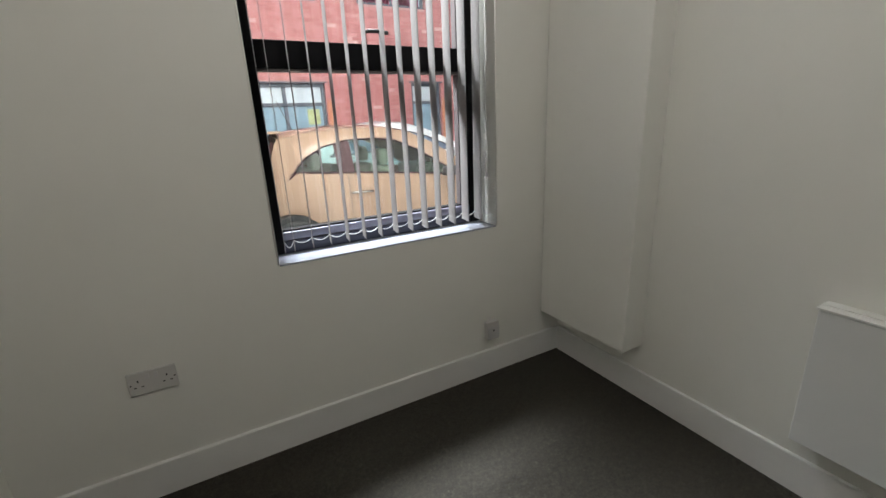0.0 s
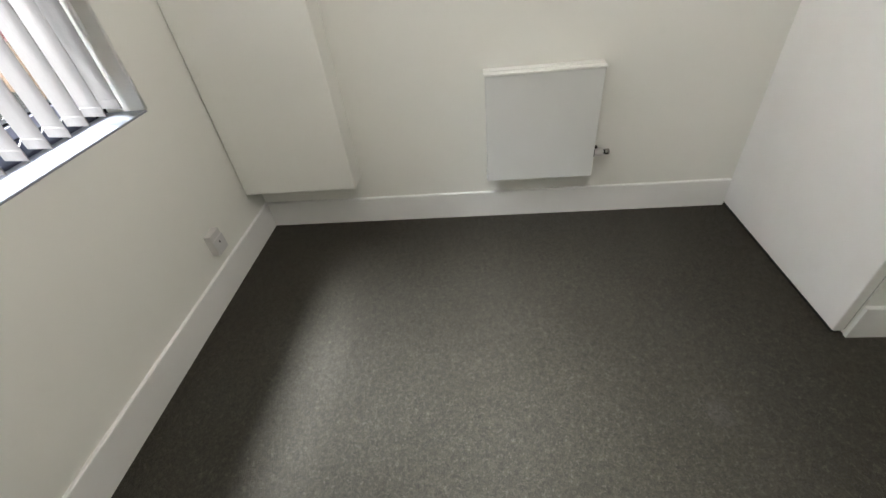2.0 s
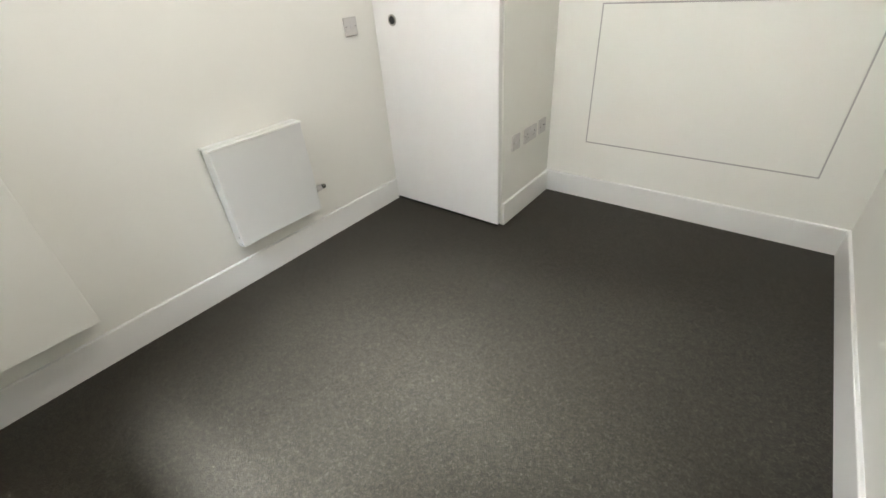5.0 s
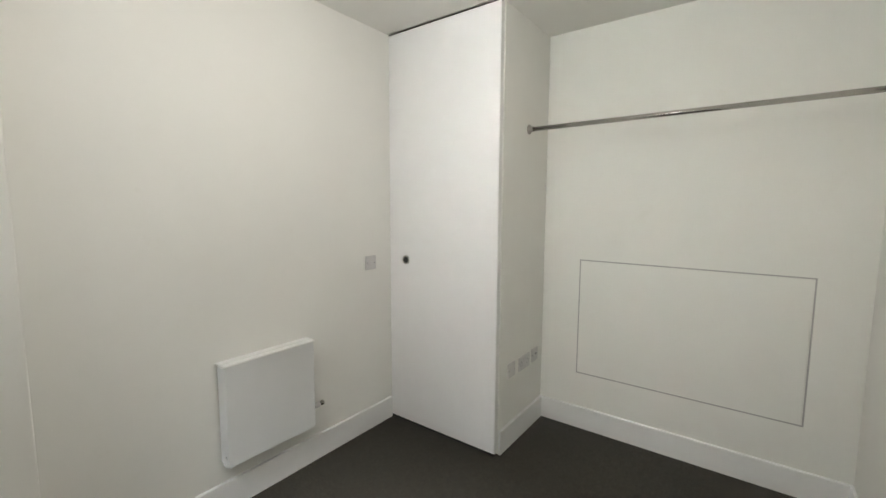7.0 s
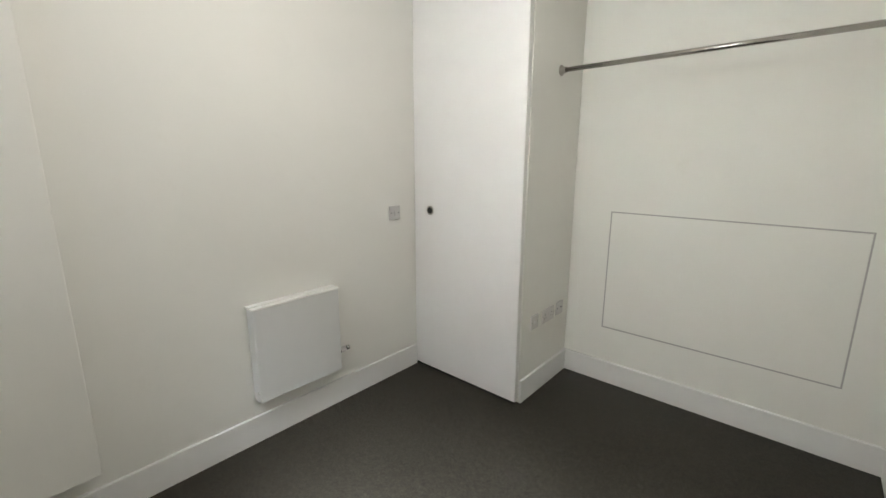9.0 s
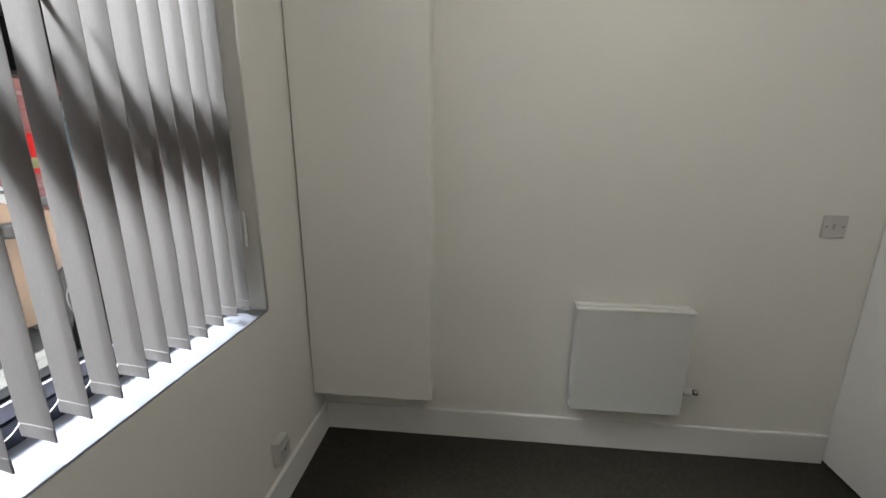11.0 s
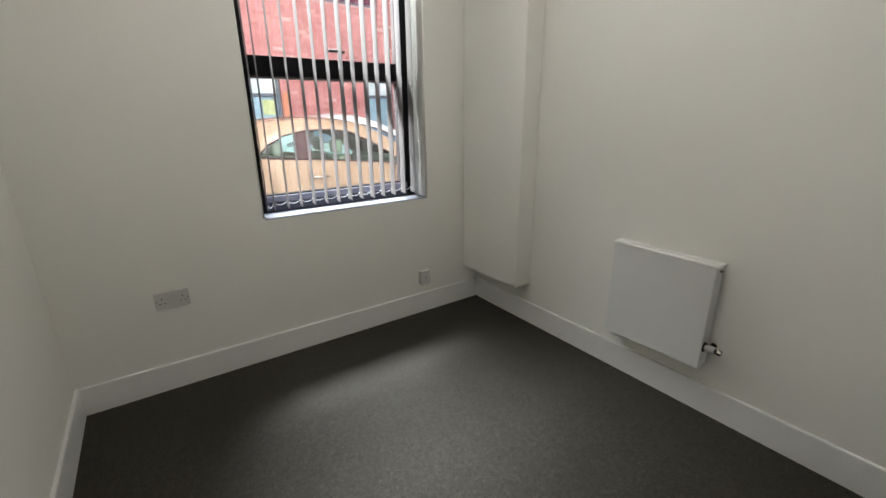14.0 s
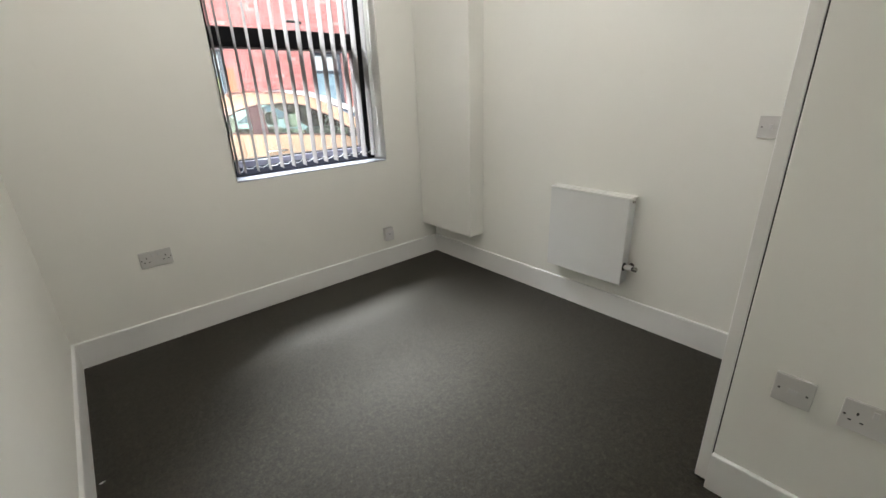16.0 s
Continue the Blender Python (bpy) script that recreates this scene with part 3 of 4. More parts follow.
plate("light_switch", "white single light switch beside the sliding door", "light switch", -2.123, 1.080, 0.086, 0.086, "radiator", [], [(0, 0, 0.011, 0.022)], SMALL)

spur = thing("fused_outlet", "small white surface-mounted outlet box close to the skirting", "socket", (-0.480, 0, 0.258))
part("back_box", boxed(-0.036, 0.036, -0.032, -0.0006, -0.046, 0.050, 0.003, 3), PLASTIC, spur)
part("front_plate", boxed(-0.0365, 0.0365, -0.036, -0.0325, -0.047, 0.024, 0.0015, 2), PLASTIC_GREY, spur)
part("outlet_hole", boxed(-0.004, 0.004, -0.0368, -0.0355, -0.002, 0.008), BLACK, spur, "small dark outlet hole")

# ---- sliding door leaf ----
door = thing("door_1", "closed full-height flush white sliding door leaf", "door", (-0.40, LEAF_F, 0))
door["kind"] = "structure"
DO = Vector(door.location)
bm = boxed(-0.807 - DO.x, -0.004 - DO.x, -0.034, 0.0, 0.016, H - 0.009, 0.0012, 1)
part("leaf", bm, LEAF, door)
bm = boxed(-0.8085 - DO.x, -0.8075 - DO.x, -0.033, -0.002, 0.016, H - 0.010)
part("edge_strip", bm, LEAF_EDGE, door, "painted leaf edge")
# near-black filler added as the shade between leaf and closet block
part("brush_seal", boxed(-0.8055 - DO.x, -0.78 - DO.x, -0.0379, -0.0341, 0.016, H - 0.01), SLOT, door, "dark strip for the shade in the gap behind the leaf")
part("bottom_channel", boxed(-0.800 - DO.x, -0.004 - DO.x, -0.0375, -0.006, 0.0006, 0.012), SLOT, door, "black floor channel")
part("top_channel", boxed(-0.800 - DO.x, -0.004 - DO.x, -0.0375, -0.004, H - 0.0065, H - 0.0008), SLOT, door, "black top channel")
bm = boxed(-0.803 - DO.x, -0.788 - DO.x, -0.022, -0.014, 0.001, 0.020)
part("floor_guide", bm, BLACK, door, "small black floor guide")
bm = bmesh.new()
n = 28
turned(bm, [(0.0285, -0.001), (0.0285, 0.0018), (0.0265, 0.0028), (0.0225, 0.0022), (0.021, 0.0006)], (-0.140 - DO.x, 0, 1.090), "Y", n)
part("pull_ring", bm, STEEL, door, "round recessed steel finger pull")
bm = bmesh.new()
turned(bm, [(0.0, 0.0012), (0.019, 0.0012), (0.0195, 0.003)], (-0.140 - DO.x, 0, 1.090), "Y", n)
part("pull_cup", bm, BLACK, door, "dark hollow of the pull")

# ---- access panel in the alcove wall ----
QX0, QX1, QZ0, QZ1 = -2.176, -1.051, 0.362, 1.102
panel = thing("access_panel", "flush white access panel in a thin grey metal frame", "access panel", ((QX0 + QX1) / 2, -D, QZ0))
QO = Vector(panel.location)
part("panel_board", boxed(QX0 + 0.010 - QO.x, QX1 - 0.010 - QO.x, 0.0006, 0.0035, 0.010, QZ1 - QZ0 - 0.010, 0.001, 1), WALL, panel)
for a, b, c, d in ((QX0, QX0 + 0.007, QZ0, QZ1), (QX1 - 0.007, QX1, QZ0, QZ1), (QX0 + 0.007, QX1 - 0.007, QZ0, QZ0 + 0.007), (QX0 + 0.007, QX1 - 0.007, QZ1 - 0.007, QZ1)):
    part("frame_strip", boxed(a - QO.x, b - QO.x, 0.0006, 0.002, c - QO.z, d - QO.z), GROOVE, panel, "thin grey frame strip")

# ---- hanging rail ----
RAY, RAZ = -2.650, 1.887
rail = thing("hanging_rail", "polished chrome clothes rail across the alcove", "clothes rail", ((BX - W) / 2 - 0.0, RAY, RAZ))
LO = Vector(rail.location)
part("tube", turned(bmesh.new(), [(0.0125, -W + 0.006 - LO.x), (0.0125, BX - 0.006 - LO.x)], (0, 0, 0), "X", 24), CHROME, rail)
for x, s in ((-W, 1), (BX, -1)):
    prof = [(0.029, 0.0006), (0.029, 0.004), (0.024, 0.010), (0.018, 0.016), (0.016, 0.028)]
    pts = [(r, x + s * a - LO.x) for r, a in prof]
    if s < 0:
        pts = pts[::-1]
    part("flange", turned(bmesh.new(), pts, (0, 0, 0), "X", 24), STEEL, rail, "round steel end flange")

# ---- dried mark and lint on the carpet ----
bm = bmesh.new()
rim = [bm.verts.new((-1.100 + (0.045 + 0.012 * noise.noise(Vector((math.cos(a) * 1.7, math.sin(a) * 1.7, 3)))) * math.cos(a), -1.829 + (0.036 + 0.014 * noise.noise(Vector((math.cos(a) * 1.7, math.sin(a) * 1.7, 9)))) * math.sin(a), 0.0007)) for a in [k * math.tau / 26 for k in range(26)]]
top = [bm.verts.new(v.co * 1.0 + (Vector((-1.100, -1.829, 0)) - v.co) * 0.25 + Vector((0, 0, 0.0014))) for v in rim]
for k in range(26):
    bm.faces.new((rim[k], rim[(k + 1) % 26], top[(k + 1) % 26], top[k]))
bm.faces.new(top)
tagged(link_mesh("carpet_mark", bm, FLUFF), "pale dried mark in the carpet pile", "mark")
bm = bmesh.new()
for k in range(5):
    a = random.uniform(0, 6)
    tube(bm, [(-2.345, -0.93 + 0.002 * k, 0.002), (-2.341 + 0.006 * math.cos(a), -0.928 + 0.006 * math.sin(a), 0.006), (-2.336 + 0.008 * math.cos(a + 1), -0.925, 0.004)], 0.0009, 5)
tagged(link_mesh("lint", bm, CHAIN), "tiny white scrap of lint by the skirting", "lint")

# ---- street ----
ROAD, KERB_Y = -0.16, 2.35
structure("ground", boxed(-250, 250, KERB_Y, 7.0, ROAD - 0.5, ROAD), ASPHALT, "dark grey asphalt street", "road")
structure("ground_far", boxed(-250, 250, -250, 250, -1.4, -0.67), ASPHALT, "flat ground under the town", "ground")
structure("pavement_near", boxed(-60, 60, WT, KERB_Y - 0.12, -0.5, -0.06), PAVING, "grey paved footway", "pavement")
structure("kerb_near", boxed(-60, 60, KERB_Y - 0.12, KERB_Y, -0.5, -0.055, 0.01), KERBSTONE, "pale kerb stones", "kerb")
structure("pavement_far", boxed(-60, 60, 7.12, 8.0, -0.5, -0.06), PAVING, "grey paved footway", "pavement")
structure("kerb_far", boxed(-60, 60, 7.0, 7.12, -0.5, -0.055, 0.01), KERBSTONE, "pale kerb stones", "kerb")
# the house that the room belongs to
bm = bmesh.new()
box(bm, -14, -W - 0.2, 0.1, WT, -0.5, 6.4)
box(bm, 0.2, 14, 0.1, WT, -0.5, 6.4)
box(bm, -W - 0.2, 0.2, 0.1, WT, H + 0.12, 6.4)
structure("wall_house_outside", bm, RENDERED, "plain outer wall of the house", "wall")

FY = 8.0
WINS = [(-1.95, 0.84, 0.55, 2.22, "low"), (2.90, 3.70, 0.05, 2.24, "low"), (-4.8, -2.9, 0.55, 2.22, "low"), (6.4, 8.4, 0.55, 2.22, "low"),
        (-0.65, 0.86, 3.79, 5.2, "high"), (1.73, 3.36, 3.82, 5.2, "high"), (-3.9, -2.0, 3.79, 5.2, "high"), (4.6, 6.2, 3.82, 5.2, "high")]
house = thing("house_across_street", "red brick terrace across the street with slate-grey windows", "house", (0, FY, -0.1))
HO = Vector(house.location)


def hpart(name, bm, material, parent=None, label=""):
    for v in bm.verts:
        v.co -= HO
    return part(name, bm, material, parent or house, label)


bm = bmesh.new()
xs_cut = sorted({-14.0, 16.0, *[v for w_ in WINS for v in w_[:2]]})
zs_cut = sorted({-0.4, 6.2, *[v for w_ in WINS for v in w_[2:4]]})
for a, b in zip(xs_cut, xs_cut[1:]):
    for c, d in zip(zs_cut, zs_cut[1:]):
        if not any(a >= w_[0] - 1e-6 and b <= w_[1] + 1e-6 and c >= w_[2] - 1e-6 and d <= w_[3] + 1e-6 for w_ in WINS):
            box(bm, a, b, FY + 0.012, FY + 0.3, c, d)
hpart("wall", bm, MORTAR)
hpart("roof", boxed(-14, 16, FY - 0.25, FY + 5, 6.2, 6.45, 0.01), GREYFRAME)
hpart("back_wall", boxed(-14, 16, FY + 0.8, FY + 1.0, -0.4, 6.2), RENDERED)
for x0, x1, z0, z1, kind in WINS:
    wn_ = hpart("window", boxed(x0, x1, FY + 0.09, FY + 0.15, z0, z0 + 0.07, 0.004), GREYFRAME, None, "slate-grey framed window")
    strips = [(x0, x0 + 0.07, z0 + 0.07, z1), (x1 - 0.07, x1, z0 + 0.07, z1), (x0 + 0.07, x1 - 0.07, z1 - 0.07, z1)]
    zt = 1.80 if kind == "low" else z0 + 0.72
    mids = [(0.0 if x0 == -1.95 else x0 + (x1 - x0) * 0.5)] if x1 - x0 > 1 else []
    if x0 == -1.95:
        mids.append(-1.0)
    if kind == "low":
        strips.append((x0 + 0.07, x1 - 0.07, zt - 0.035, zt + 0.035))
    for mx_ in mids:
        strips.append((mx_ - 0.035, mx_ + 0.035, z0 + 0.07, z1 - 0.07))
    for a, b, c, d in strips:
        hpart("frame_bar", boxed(a, b, FY + 0.085, FY + 0.145, c, d, 0.004, 1), GREYFRAME, wn_)
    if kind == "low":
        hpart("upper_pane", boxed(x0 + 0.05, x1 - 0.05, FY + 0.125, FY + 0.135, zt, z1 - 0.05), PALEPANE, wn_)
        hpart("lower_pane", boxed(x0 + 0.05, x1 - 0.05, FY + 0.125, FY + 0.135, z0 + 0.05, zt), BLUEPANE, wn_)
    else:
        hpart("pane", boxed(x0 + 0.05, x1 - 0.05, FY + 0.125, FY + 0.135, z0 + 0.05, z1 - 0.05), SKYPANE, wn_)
    hpart("lintel", boxed(x0 - 0.05, x1 + 0.05, FY - 0.006, FY + 0.1, z1 + 0.001, z1 + 0.03, 0.003, 1), GREYFRAME, wn_)
    for s, xe in ((-1, x0), (1, x1)):
        if kind == "low" and s > 0:
            hpart("jamb_brick", boxed(xe + 0.02, xe + 0.17, FY - 0.012, FY + 0.1, z0, z1 - 0.35, 0.004, 1), ORANGE, wn_, "orange brick edging")
bm = bmesh.new()
cols = [(x, 0.022 * math.sin(x * 62), 0.10 + 0.36 * math.exp(-((x - 2.22) / 0.30) ** 4) + 0.75 * min(1, max(0, (x - 2.72) / 0.30))) for x in [1.82 + k * 0.0145 for k in range(100)]]
lo, hi = ([bm.verts.new((x, FY + 0.10 + y, 3.87 + (h if up else 0))) for x, y, h in cols] for up in (0, 1))
for k in range(99):
    bm.faces.new((lo[k], lo[k + 1], hi[k + 1], hi[k])).smooth = True
bmesh.ops.solidify(bm, geom=bm.faces[:], thickness=0.004)
hpart("curtain", bm, CURTAIN, None, "pink curtain behind the upstairs window")
bm = boxed(0.44, 0.70, FY + 0.118, FY + 0.1235, 1.38, 1.70, 0.002, 1)
hpart("sticker", bm, YELLOW, None, "yellow-green poster on the glass")
lampd = hpart("wall_light", turned(bmesh.new(), [(0.12, -0.08), (0.17, -0.03), (0.17, 0.0)], (4.80, FY, 3.70), "Y", 20), CHAIN, None, "round white wall light")
sign = thing("street_sign", "red sign with a yellow band fixed to the brick wall", "sign", (5.62, FY - 0.01, 0.75))
part("sign_board", boxed(-0.17, 0.17, -0.05, -0.004, 0.0, 0.75, 0.006), RED, sign)
part("sign_band", boxed(-0.12, 0.05, -0.054, -0.0505, 0.10, 0.30), YELLOW, sign, "yellow band")


# ---- cars ----
def interp(x, pts):
    return float(np.interp(x, [p[0] for p in pts], [p[1] for p in pts]))


def smooth_step(a, b, x):
    u = min(1, max(0, (x - a) / (b - a)))
    return u * u * (3 - 2 * u)


def build_car(name, label, at, paint, glass, top, belt, win, pillars, arches, length, width, ws, rw, detail=True):
    """A car that faces +x with its near side at y = 0, built along x from its rear bumper. top, belt: heights along x; win: the upper edge of
    the side glass; pillars: stretches of x between the panes; ws, rw: where windscreen and rear window lie along x."""
    car = thing(name, label, "car", at)
    zb0 = 0.20
    xs_ = sorted({round(length * k / 110, 4) for k in range(111)} | {round(c + r * q, 4) for c, r in arches for q in (-1, -0.97, -0.85, 0.85, 0.97, 1)} | {v for p in pillars for v in p} | {p[0] for p in win} | set(ws) | set(rw))
    ys = [0.0, 0.03, 0.10, 0.22, 0.5]
    rings = []
    for x in xs_:
        tp, bl = interp(x, top), interp(x, belt)
        wt_ = interp(x, win)
        low = zb0 + 0.10 * (1 - smooth_step(0, 0.25, x)) + 0.06 * smooth_step(length - 0.3, length, x)
        for c, r in arches:
            if abs(x - c) < r:
                low = max(low, 0.29 + math.sqrt(max(r * r - (x - c) ** 2, 0)))
        bl = min(bl, tp - 0.02)
        wt_ = min(max(wt_, bl + 0.0001), tp - 0.012)
        plan = 0.32 * (1 - smooth_step(-0.15, 0.55, x)) + 0.38 * smooth_step(length - 0.75, length + 0.15, x)
        ring = []
        for k in range(6):
            z = low + (bl - low) * k / 5
            ring.append((plan + 0.035 * (2 * (k / 5) - 0.9) ** 2, z))
        lean = 0.42
        ring.append((plan + 0.042 + (wt_ - bl) * lean, wt_))
        ring.append((plan + 0.046 + (tp - bl) * lean, tp - 0.008))
        half = width / 2
        y3 = ring[-1][0]
        for f in (0.12, 0.35, 0.68, 1.0):
            ring.append((y3 + (half - y3) * f, tp + (0.045 if tp - bl > 0.2 else 0.03) * math.sin(f * math.pi / 2)))
        rings.append(ring)
    n = len(rings[0])
    meshes = {"body": bmesh.new(), "glass": bmesh.new(), "pillar": bmesh.new(), "screen": bmesh.new()}
    for key, b in meshes.items():
        for mirror in (False, True):
            grid = [[b.verts.new((x, (width - y) if mirror else y, z)) for y, z in ring] for x, ring in zip(xs_, rings)]
            for i in range(len(xs_) - 1):
                xm = (xs_[i] + xs_[i + 1]) / 2
                has_win = interp(xm, win) > interp(xm, belt) + 0.02 and interp(xs_[i], win) > interp(xs_[i], belt)
                for k in range(n - 1):
                    if k == 5 and has_win:
                        which = "pillar" if any(p[0] <= xm <= p[1] for p in pillars) else "glass"
                    elif k >= 7 and (ws[0] < xm < ws[1] or rw[0] < xm < rw[1]):
                        which = "screen"
                    else:
                        which = "body"
                    if which != key:
                        continue
                    quad = (grid[i][k], grid[i + 1][k], grid[i + 1][k + 1], grid[i][k + 1])
                    f = b.faces.new(quad[::-1] if mirror else quad)
                    f.smooth = not (key == "body" and k in (4, 5, 6) and min(abs(xm - p[0]) for p in (win[0], win[-1])) < 0.05)
        bmesh.ops.delete(b, geom=[v for v in b.verts if not v.link_faces], context="VERTS")
        bmesh.ops.remove_doubles(b, verts=b.verts, dist=0.0004)
    part("body", meshes["body"], paint, car)
    for key, nm, mat_, lb in (("glass", "side_glass", glass, "tinted side windows"), ("pillar", "pillar", PILLAR, "dark window pillars"), ("screen", "windscreen", glass, "sloping screen glass")):
        for ob in split(nm, meshes[key], mat_, car, lb):
            if key != "pillar":
                ob.visible_shadow = False
    # dark trim along the lower edge of the glass and round it
    bm = bmesh.new()
    lowpts, uppts = [], []
    for x, ring in zip(xs_, rings):
        if interp(x, win) > interp(x, belt) + 0.02:
            lowpts.append((x, ring[5][0] - 0.004, ring[5][1] + 0.004))
            uppts.append((x, ring[6][0] - 0.004, ring[6][1]))
    tube(bm, [*lowpts, *uppts[::-1], lowpts[0]], 0.009, 6)
    split("window_trim", bm, PILLAR, car, "dark window surround")
    for c, r in arches:
        for side, y in ((0, 0.03), (1, width - 0.03)):
            s = 1 if side == 0 else -1
            bm = bmesh.new()
            wr = 0.295
            turned(bm, [(0.19, 0.0), (wr - 0.02, 0.0), (wr, 0.025), (wr, 0.155), (wr - 0.02, 0.18), (0.1, 0.18)], (c, y if s > 0 else y - 0.18, 0.29), "Y", 32)
            wheel = part("wheel", bm, TYRE, car, "road wheel")
            bm = bmesh.new()
            turned(bm, [(0.185, 0.0), (0.195, -0.006), (0.195, 0.02)], (c, y, 0.29), "Y", 32)
            for k in range(7):
                a = k * math.tau / 7
                d = Vector((math.cos(a), 0, math.sin(a)))
                tube(bm, [Vector((c, y - 0.012, 0.29)) + d * 0.03, Vector((c, y - 0.010, 0.29)) + d * 0.18], 0.018, 6)
            turned(bm, [(0.045, -0.024), (0.05, 0.0)], (c, y, 0.29), "Y", 16)
            part("rim", bm, ALLOY, wheel, "pale spoked alloy rim")
            bm = bmesh.new()
            turned(bm, [(r + 0.015, 0.0), (r + 0.015, 0.22)], (c, 0.10 if s > 0 else width - 0.32, 0.29), "Y", 28)
            part("wheel_housing", bm, BLACK, car, "dark wheel housing")
    part("underbody", boxed(0.25, length - 0.3, 0.12, width - 0.12, 0.17, 0.50, 0.03), BLACK, car)
    return car


ROADZ = ROAD
TOP = [(0, 0.62), (0.03, 0.95), (0.07, 1.16), (0.12, 1.33), (0.16, 1.375), (0.35, 1.415), (0.8, 1.45), (1.25, 1.435), (1.55, 1.385), (1.80, 1.27), (2.18, 1.03), (2.5, 0.98), (2.9, 0.90), (3.2, 0.80), (3.42, 0.62), (3.50, 0.50)]
BELT = [(0, 0.60), (0.1, 1.00), (0.3, 1.050), (0.9, 1.005), (1.6, 0.935), (2.1, 0.885), (2.6, 0.84), (3.1, 0.76), (3.5, 0.48)]
WIN = [(0.250, 0.90), (0.257, 1.060), (0.275, 1.095), (0.37, 1.19), (0.55, 1.285), (0.80, 1.335), (1.1, 1.34), (1.35, 1.305), (1.62, 1.18), (1.95, 0.965), (2.02, 0.90), (2.04, 0.8)]
car = build_car("parked_car", "small cream-peach hatchback parked along the kerb", (-1.15, 2.56, ROADZ), CREAM, CARGLASS, TOP, BELT, WIN,
                [(0.655, 0.825)], [(0.18 + 0.0, 0.33), (2.42, 0.33)], 3.5, 1.62, (1.60, 2.18), (0.045, 0.155))
bm = bmesh.new()
tube(bm, [(0.75, -0.006, 0.815), (0.77, -0.022, 0.818), (0.86, -0.030, 0.816), (0.96, -0.022, 0.812), (0.985, -0.006, 0.81)], 0.011, 8)
part("door_handle", bm, CHROME, car, "chrome door handle")
part("roof_spoiler", boxed(0.005, 0.20, 0.34, 1.28, 1.425, 1.452, 0.010, 3), CREAM, car, "cream roof spoiler")
bm = bmesh.new()
for x in (0.745, 2.02):
    tube(bm, [(x, 0.032, 0.30), (x + 0.01, 0.0005, 0.55), (x, 0.006, 0.80), (x, 0.036, 0.99)], 0.0022, 5)
split("door_seam", bm, TRIM, car, "dark door gap")
bm = bmesh.new()
turned(bm, [(0.02, 0.0), (0.012, 0.03)], (0.40, 0.80, 1.425), "Z", 12)
tube(bm, [(0.40, 0.80, 1.44), (0.33, 0.80, 1.60), (0.27, 0.80, 1.76)], 0.0045, 6)
split("aerial", bm, TRIM, car, "thin black roof aerial")
bm = boxed(1.79, 1.95, -0.16, -0.05, 0.90, 1.005, 0.03, 3)
box(bm, 1.84, 1.90, -0.06, 0.06, 0.89, 0.925, 0.008)
part("wing_mirror", bm, TRIM, car, "dark wing mirror")
for y in (0.42, 1.10):
    for x0, nm in ((0.42, "rear_seat"), (1.18, "front_seat")):
        bm = boxed(x0, x0 + 0.16, y - 0.22, y + 0.22, 0.45, 1.02, 0.05, 3)
        box(bm, x0, x0 + 0.5, y - 0.22, y + 0.22, 0.38, 0.52, 0.04, 3)
        seat = part(nm, bm, BEIGE, car, "cream upholstered seat")
        part("headrest", boxed(x0 + 0.02, x0 + 0.13, y - 0.12, y + 0.12, 1.04, 1.22, 0.045, 3), BEIGE, seat)
bm = bmesh.new()
ringp = [(1.80 + 0.06 * math.cos(a), 0.42 + 0.18 * math.sin(a), 1.0 + 0.17 * math.cos(a)) for a in [k * math.tau / 24 for k in range(25)]]
tube(bm, ringp, 0.014, 8)
tube(bm, [(1.80, 0.26, 1.0), (1.82, 0.42, 0.99), (1.80, 0.58, 1.0)], 0.02, 8)
part("steering_wheel", bm, BEIGE, car, "cream steering wheel")
part("dashboard", boxed(1.88, 2.2, 0.16, 1.46, 0.72, 0.96, 0.05, 3), BEIGE, car, "cream dashboard")

TOP2 = [(0, 0.7), (0.05, 1.0), (0.35, 1.24), (0.7, 1.33), (1.1, 1.44), (1.6, 1.50), (2.0, 1.475), (2.35, 1.38), (3.0, 1.08), (3.5, 0.93), (3.9, 0.78), (4.05, 0.55), (4.1, 0.45)]
BELT2 = [(0, 0.66), (0.1, 0.98), (1.5, 1.06), (3.0, 0.98), (3.5, 0.85), (3.9, 0.72), (4.1, 0.43)]
WIN2 = [(0.48, 0.9), (0.5, 1.0), (0.85, 1.21), (1.4, 1.34), (2.0, 1.34), (2.3, 1.26), (2.85, 1.02), (2.9, 0.9)]
car2 = build_car("white_car", "white hatchback parked on the far side of the street", (-0.45, 5.15, ROADZ), WHITECAR, DARKGLASS, TOP2, BELT2, WIN2,
                 [(0.95, 1.05), (1.75, 1.83)], [(0.75, 0.34), (3.3, 0.34)], 4.1, 1.75, (2.15, 3.0), (0.05, 0.35))
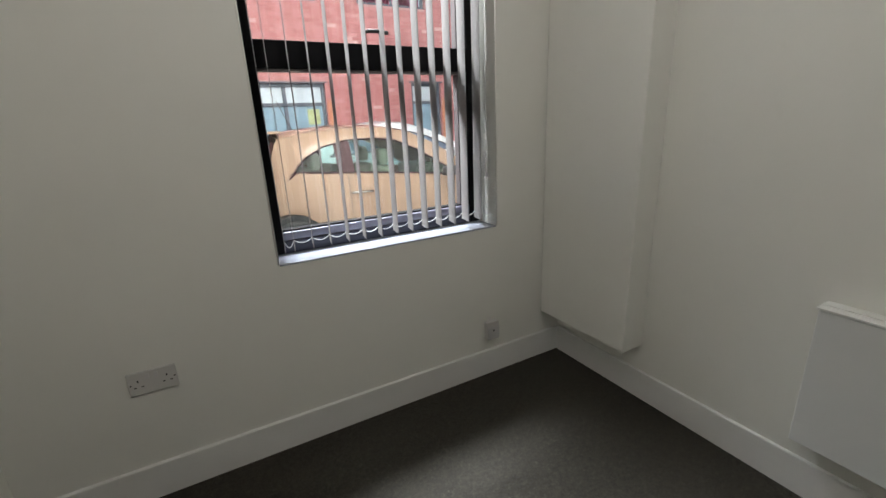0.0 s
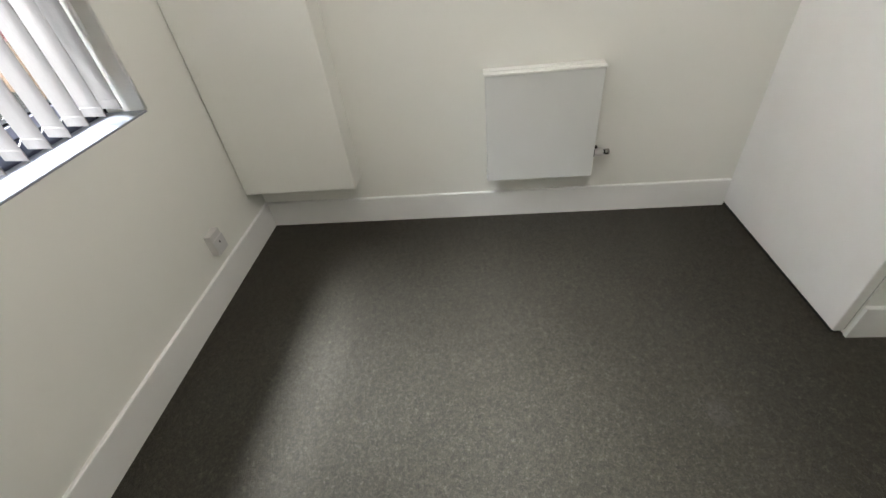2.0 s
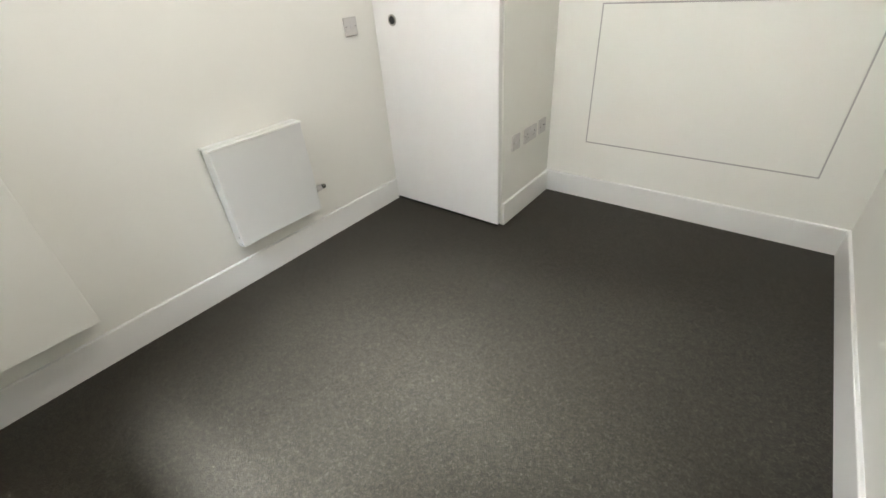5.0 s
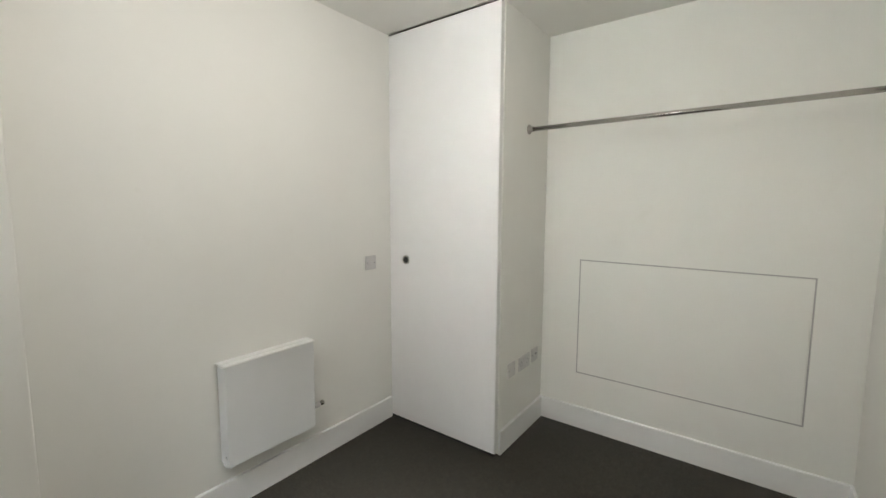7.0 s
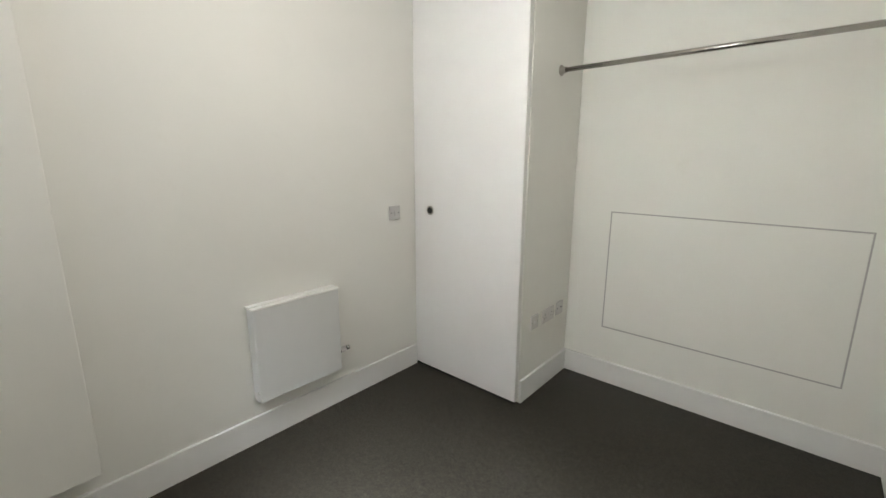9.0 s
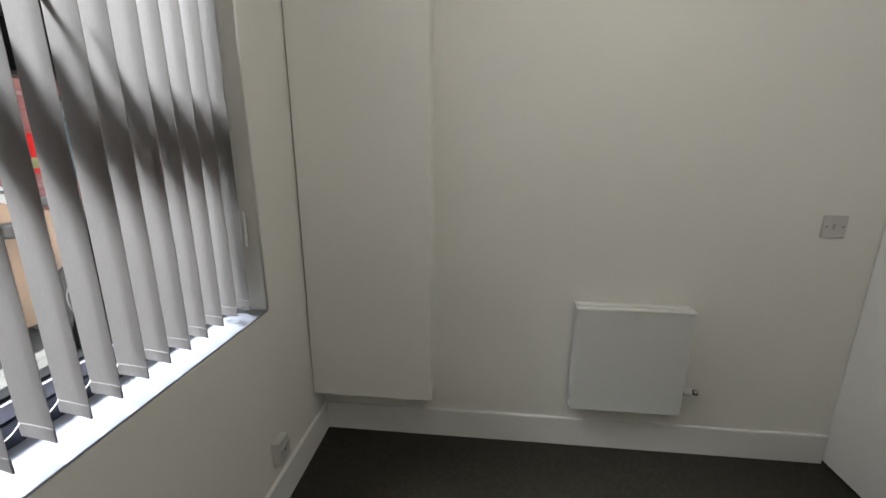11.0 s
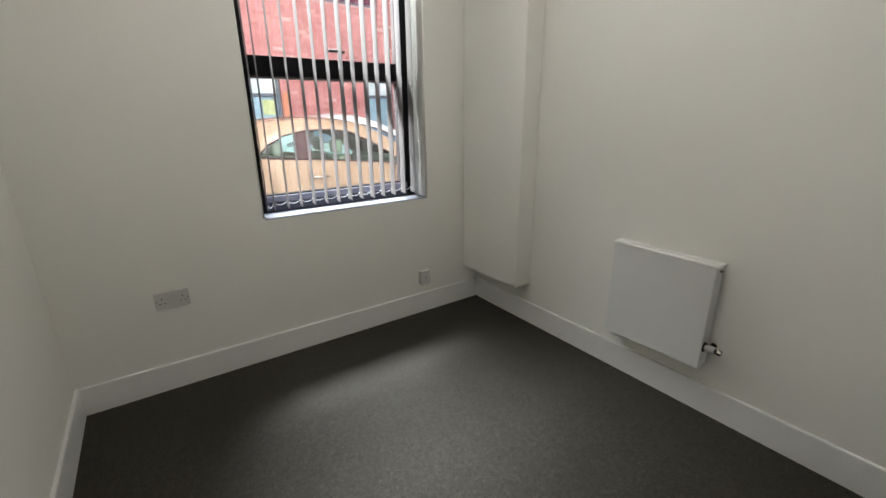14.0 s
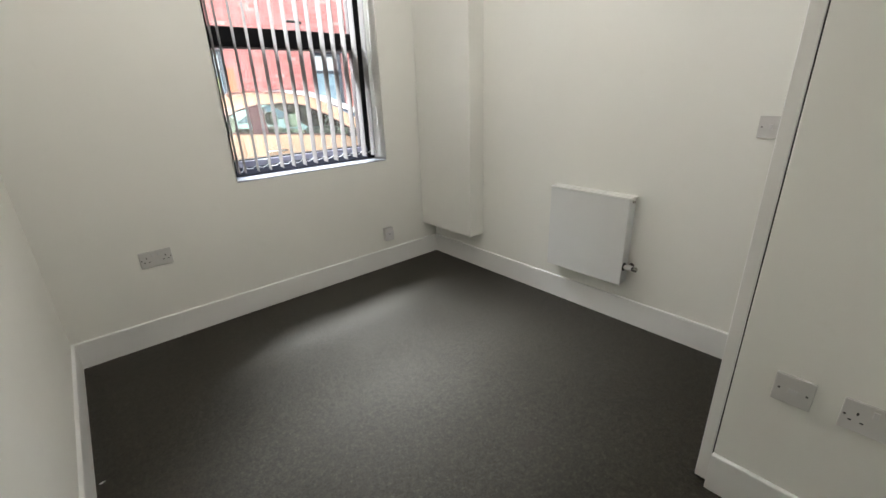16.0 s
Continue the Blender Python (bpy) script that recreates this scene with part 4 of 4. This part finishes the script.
bm = boxed(2.72, 2.92, -0.18, -0.05, 0.95, 1.07, 0.035, 3)
part("wing_mirror", bm, WHITECAR, car2, "white wing mirror")
part("headlight", boxed(3.78, 3.98, 0.16, 0.34, 0.66, 0.78, 0.03, 3), ALLOY, car2, "clear headlamp")

# ---- bricks of the house across the street ----
BW, BH, JX, JZ = 0.215, 0.065, 0.010, 0.010
bm = boxed(0, BW, 0, 0.014, 0, BH)
brick_mesh = bpy.data.meshes.new("brick")
bm.to_mesh(brick_mesh)
bm.free()
brick_mesh.materials.append(BRICK)
near, verts, faces = [], [], []
row = 0
z = -0.05
while z < 6.1:
    x = -9.0 - (row % 2) * (BW + JX) / 2
    while x < 13.0:
        a, b = x, x + BW
        hitw = [w_ for w_ in WINS if b > w_[0] and a < w_[1] and z + BH > w_[2] and z < w_[3]]
        if hitw:
            w_ = hitw[0]
            pieces = [(a, min(b, w_[0])), (max(a, w_[1]), b)]
        else:
            pieces = [(a, b)]
        for p, q in pieces:
            if q - p > 0.03:
                if q - p > BW - 0.001 and 1.0 < p < 2.9 and 1.25 < z < 3.75 and len(near) < 300:
                    near.append((p, z))
                else:
                    i0 = len(verts)
                    yy = random.uniform(-0.002, 0.002)
                    verts += [(u, FY - 0.001 + yy + v, w2) for w2 in (z, z + BH) for v in (0, 0.0135 - yy) for u in (p, q)]
                    faces += [(i0, i0 + 1, i0 + 5, i0 + 4), (i0, i0 + 2, i0 + 3, i0 + 1), (i0 + 4, i0 + 5, i0 + 7, i0 + 6), (i0, i0 + 4, i0 + 6, i0 + 2), (i0 + 1, i0 + 3, i0 + 7, i0 + 5)]
        x += BW + JX
    z += BH + JZ
    row += 1
me = bpy.data.meshes.new("brickwork")
me.from_pydata([tuple(Vector(v) - HO) for v in verts], [], faces)
me.materials.append(BRICK)
me.update()
ob = new("brickwork", me)
ob.parent = house
tagged(ob, "courses of red brick", kind="stuff")
for p, z in near:
    ob = new("brick", brick_mesh)
    ob.parent = house
    ob.location = Vector((p, FY - 0.001 + random.uniform(-0.002, 0.002), z)) - HO
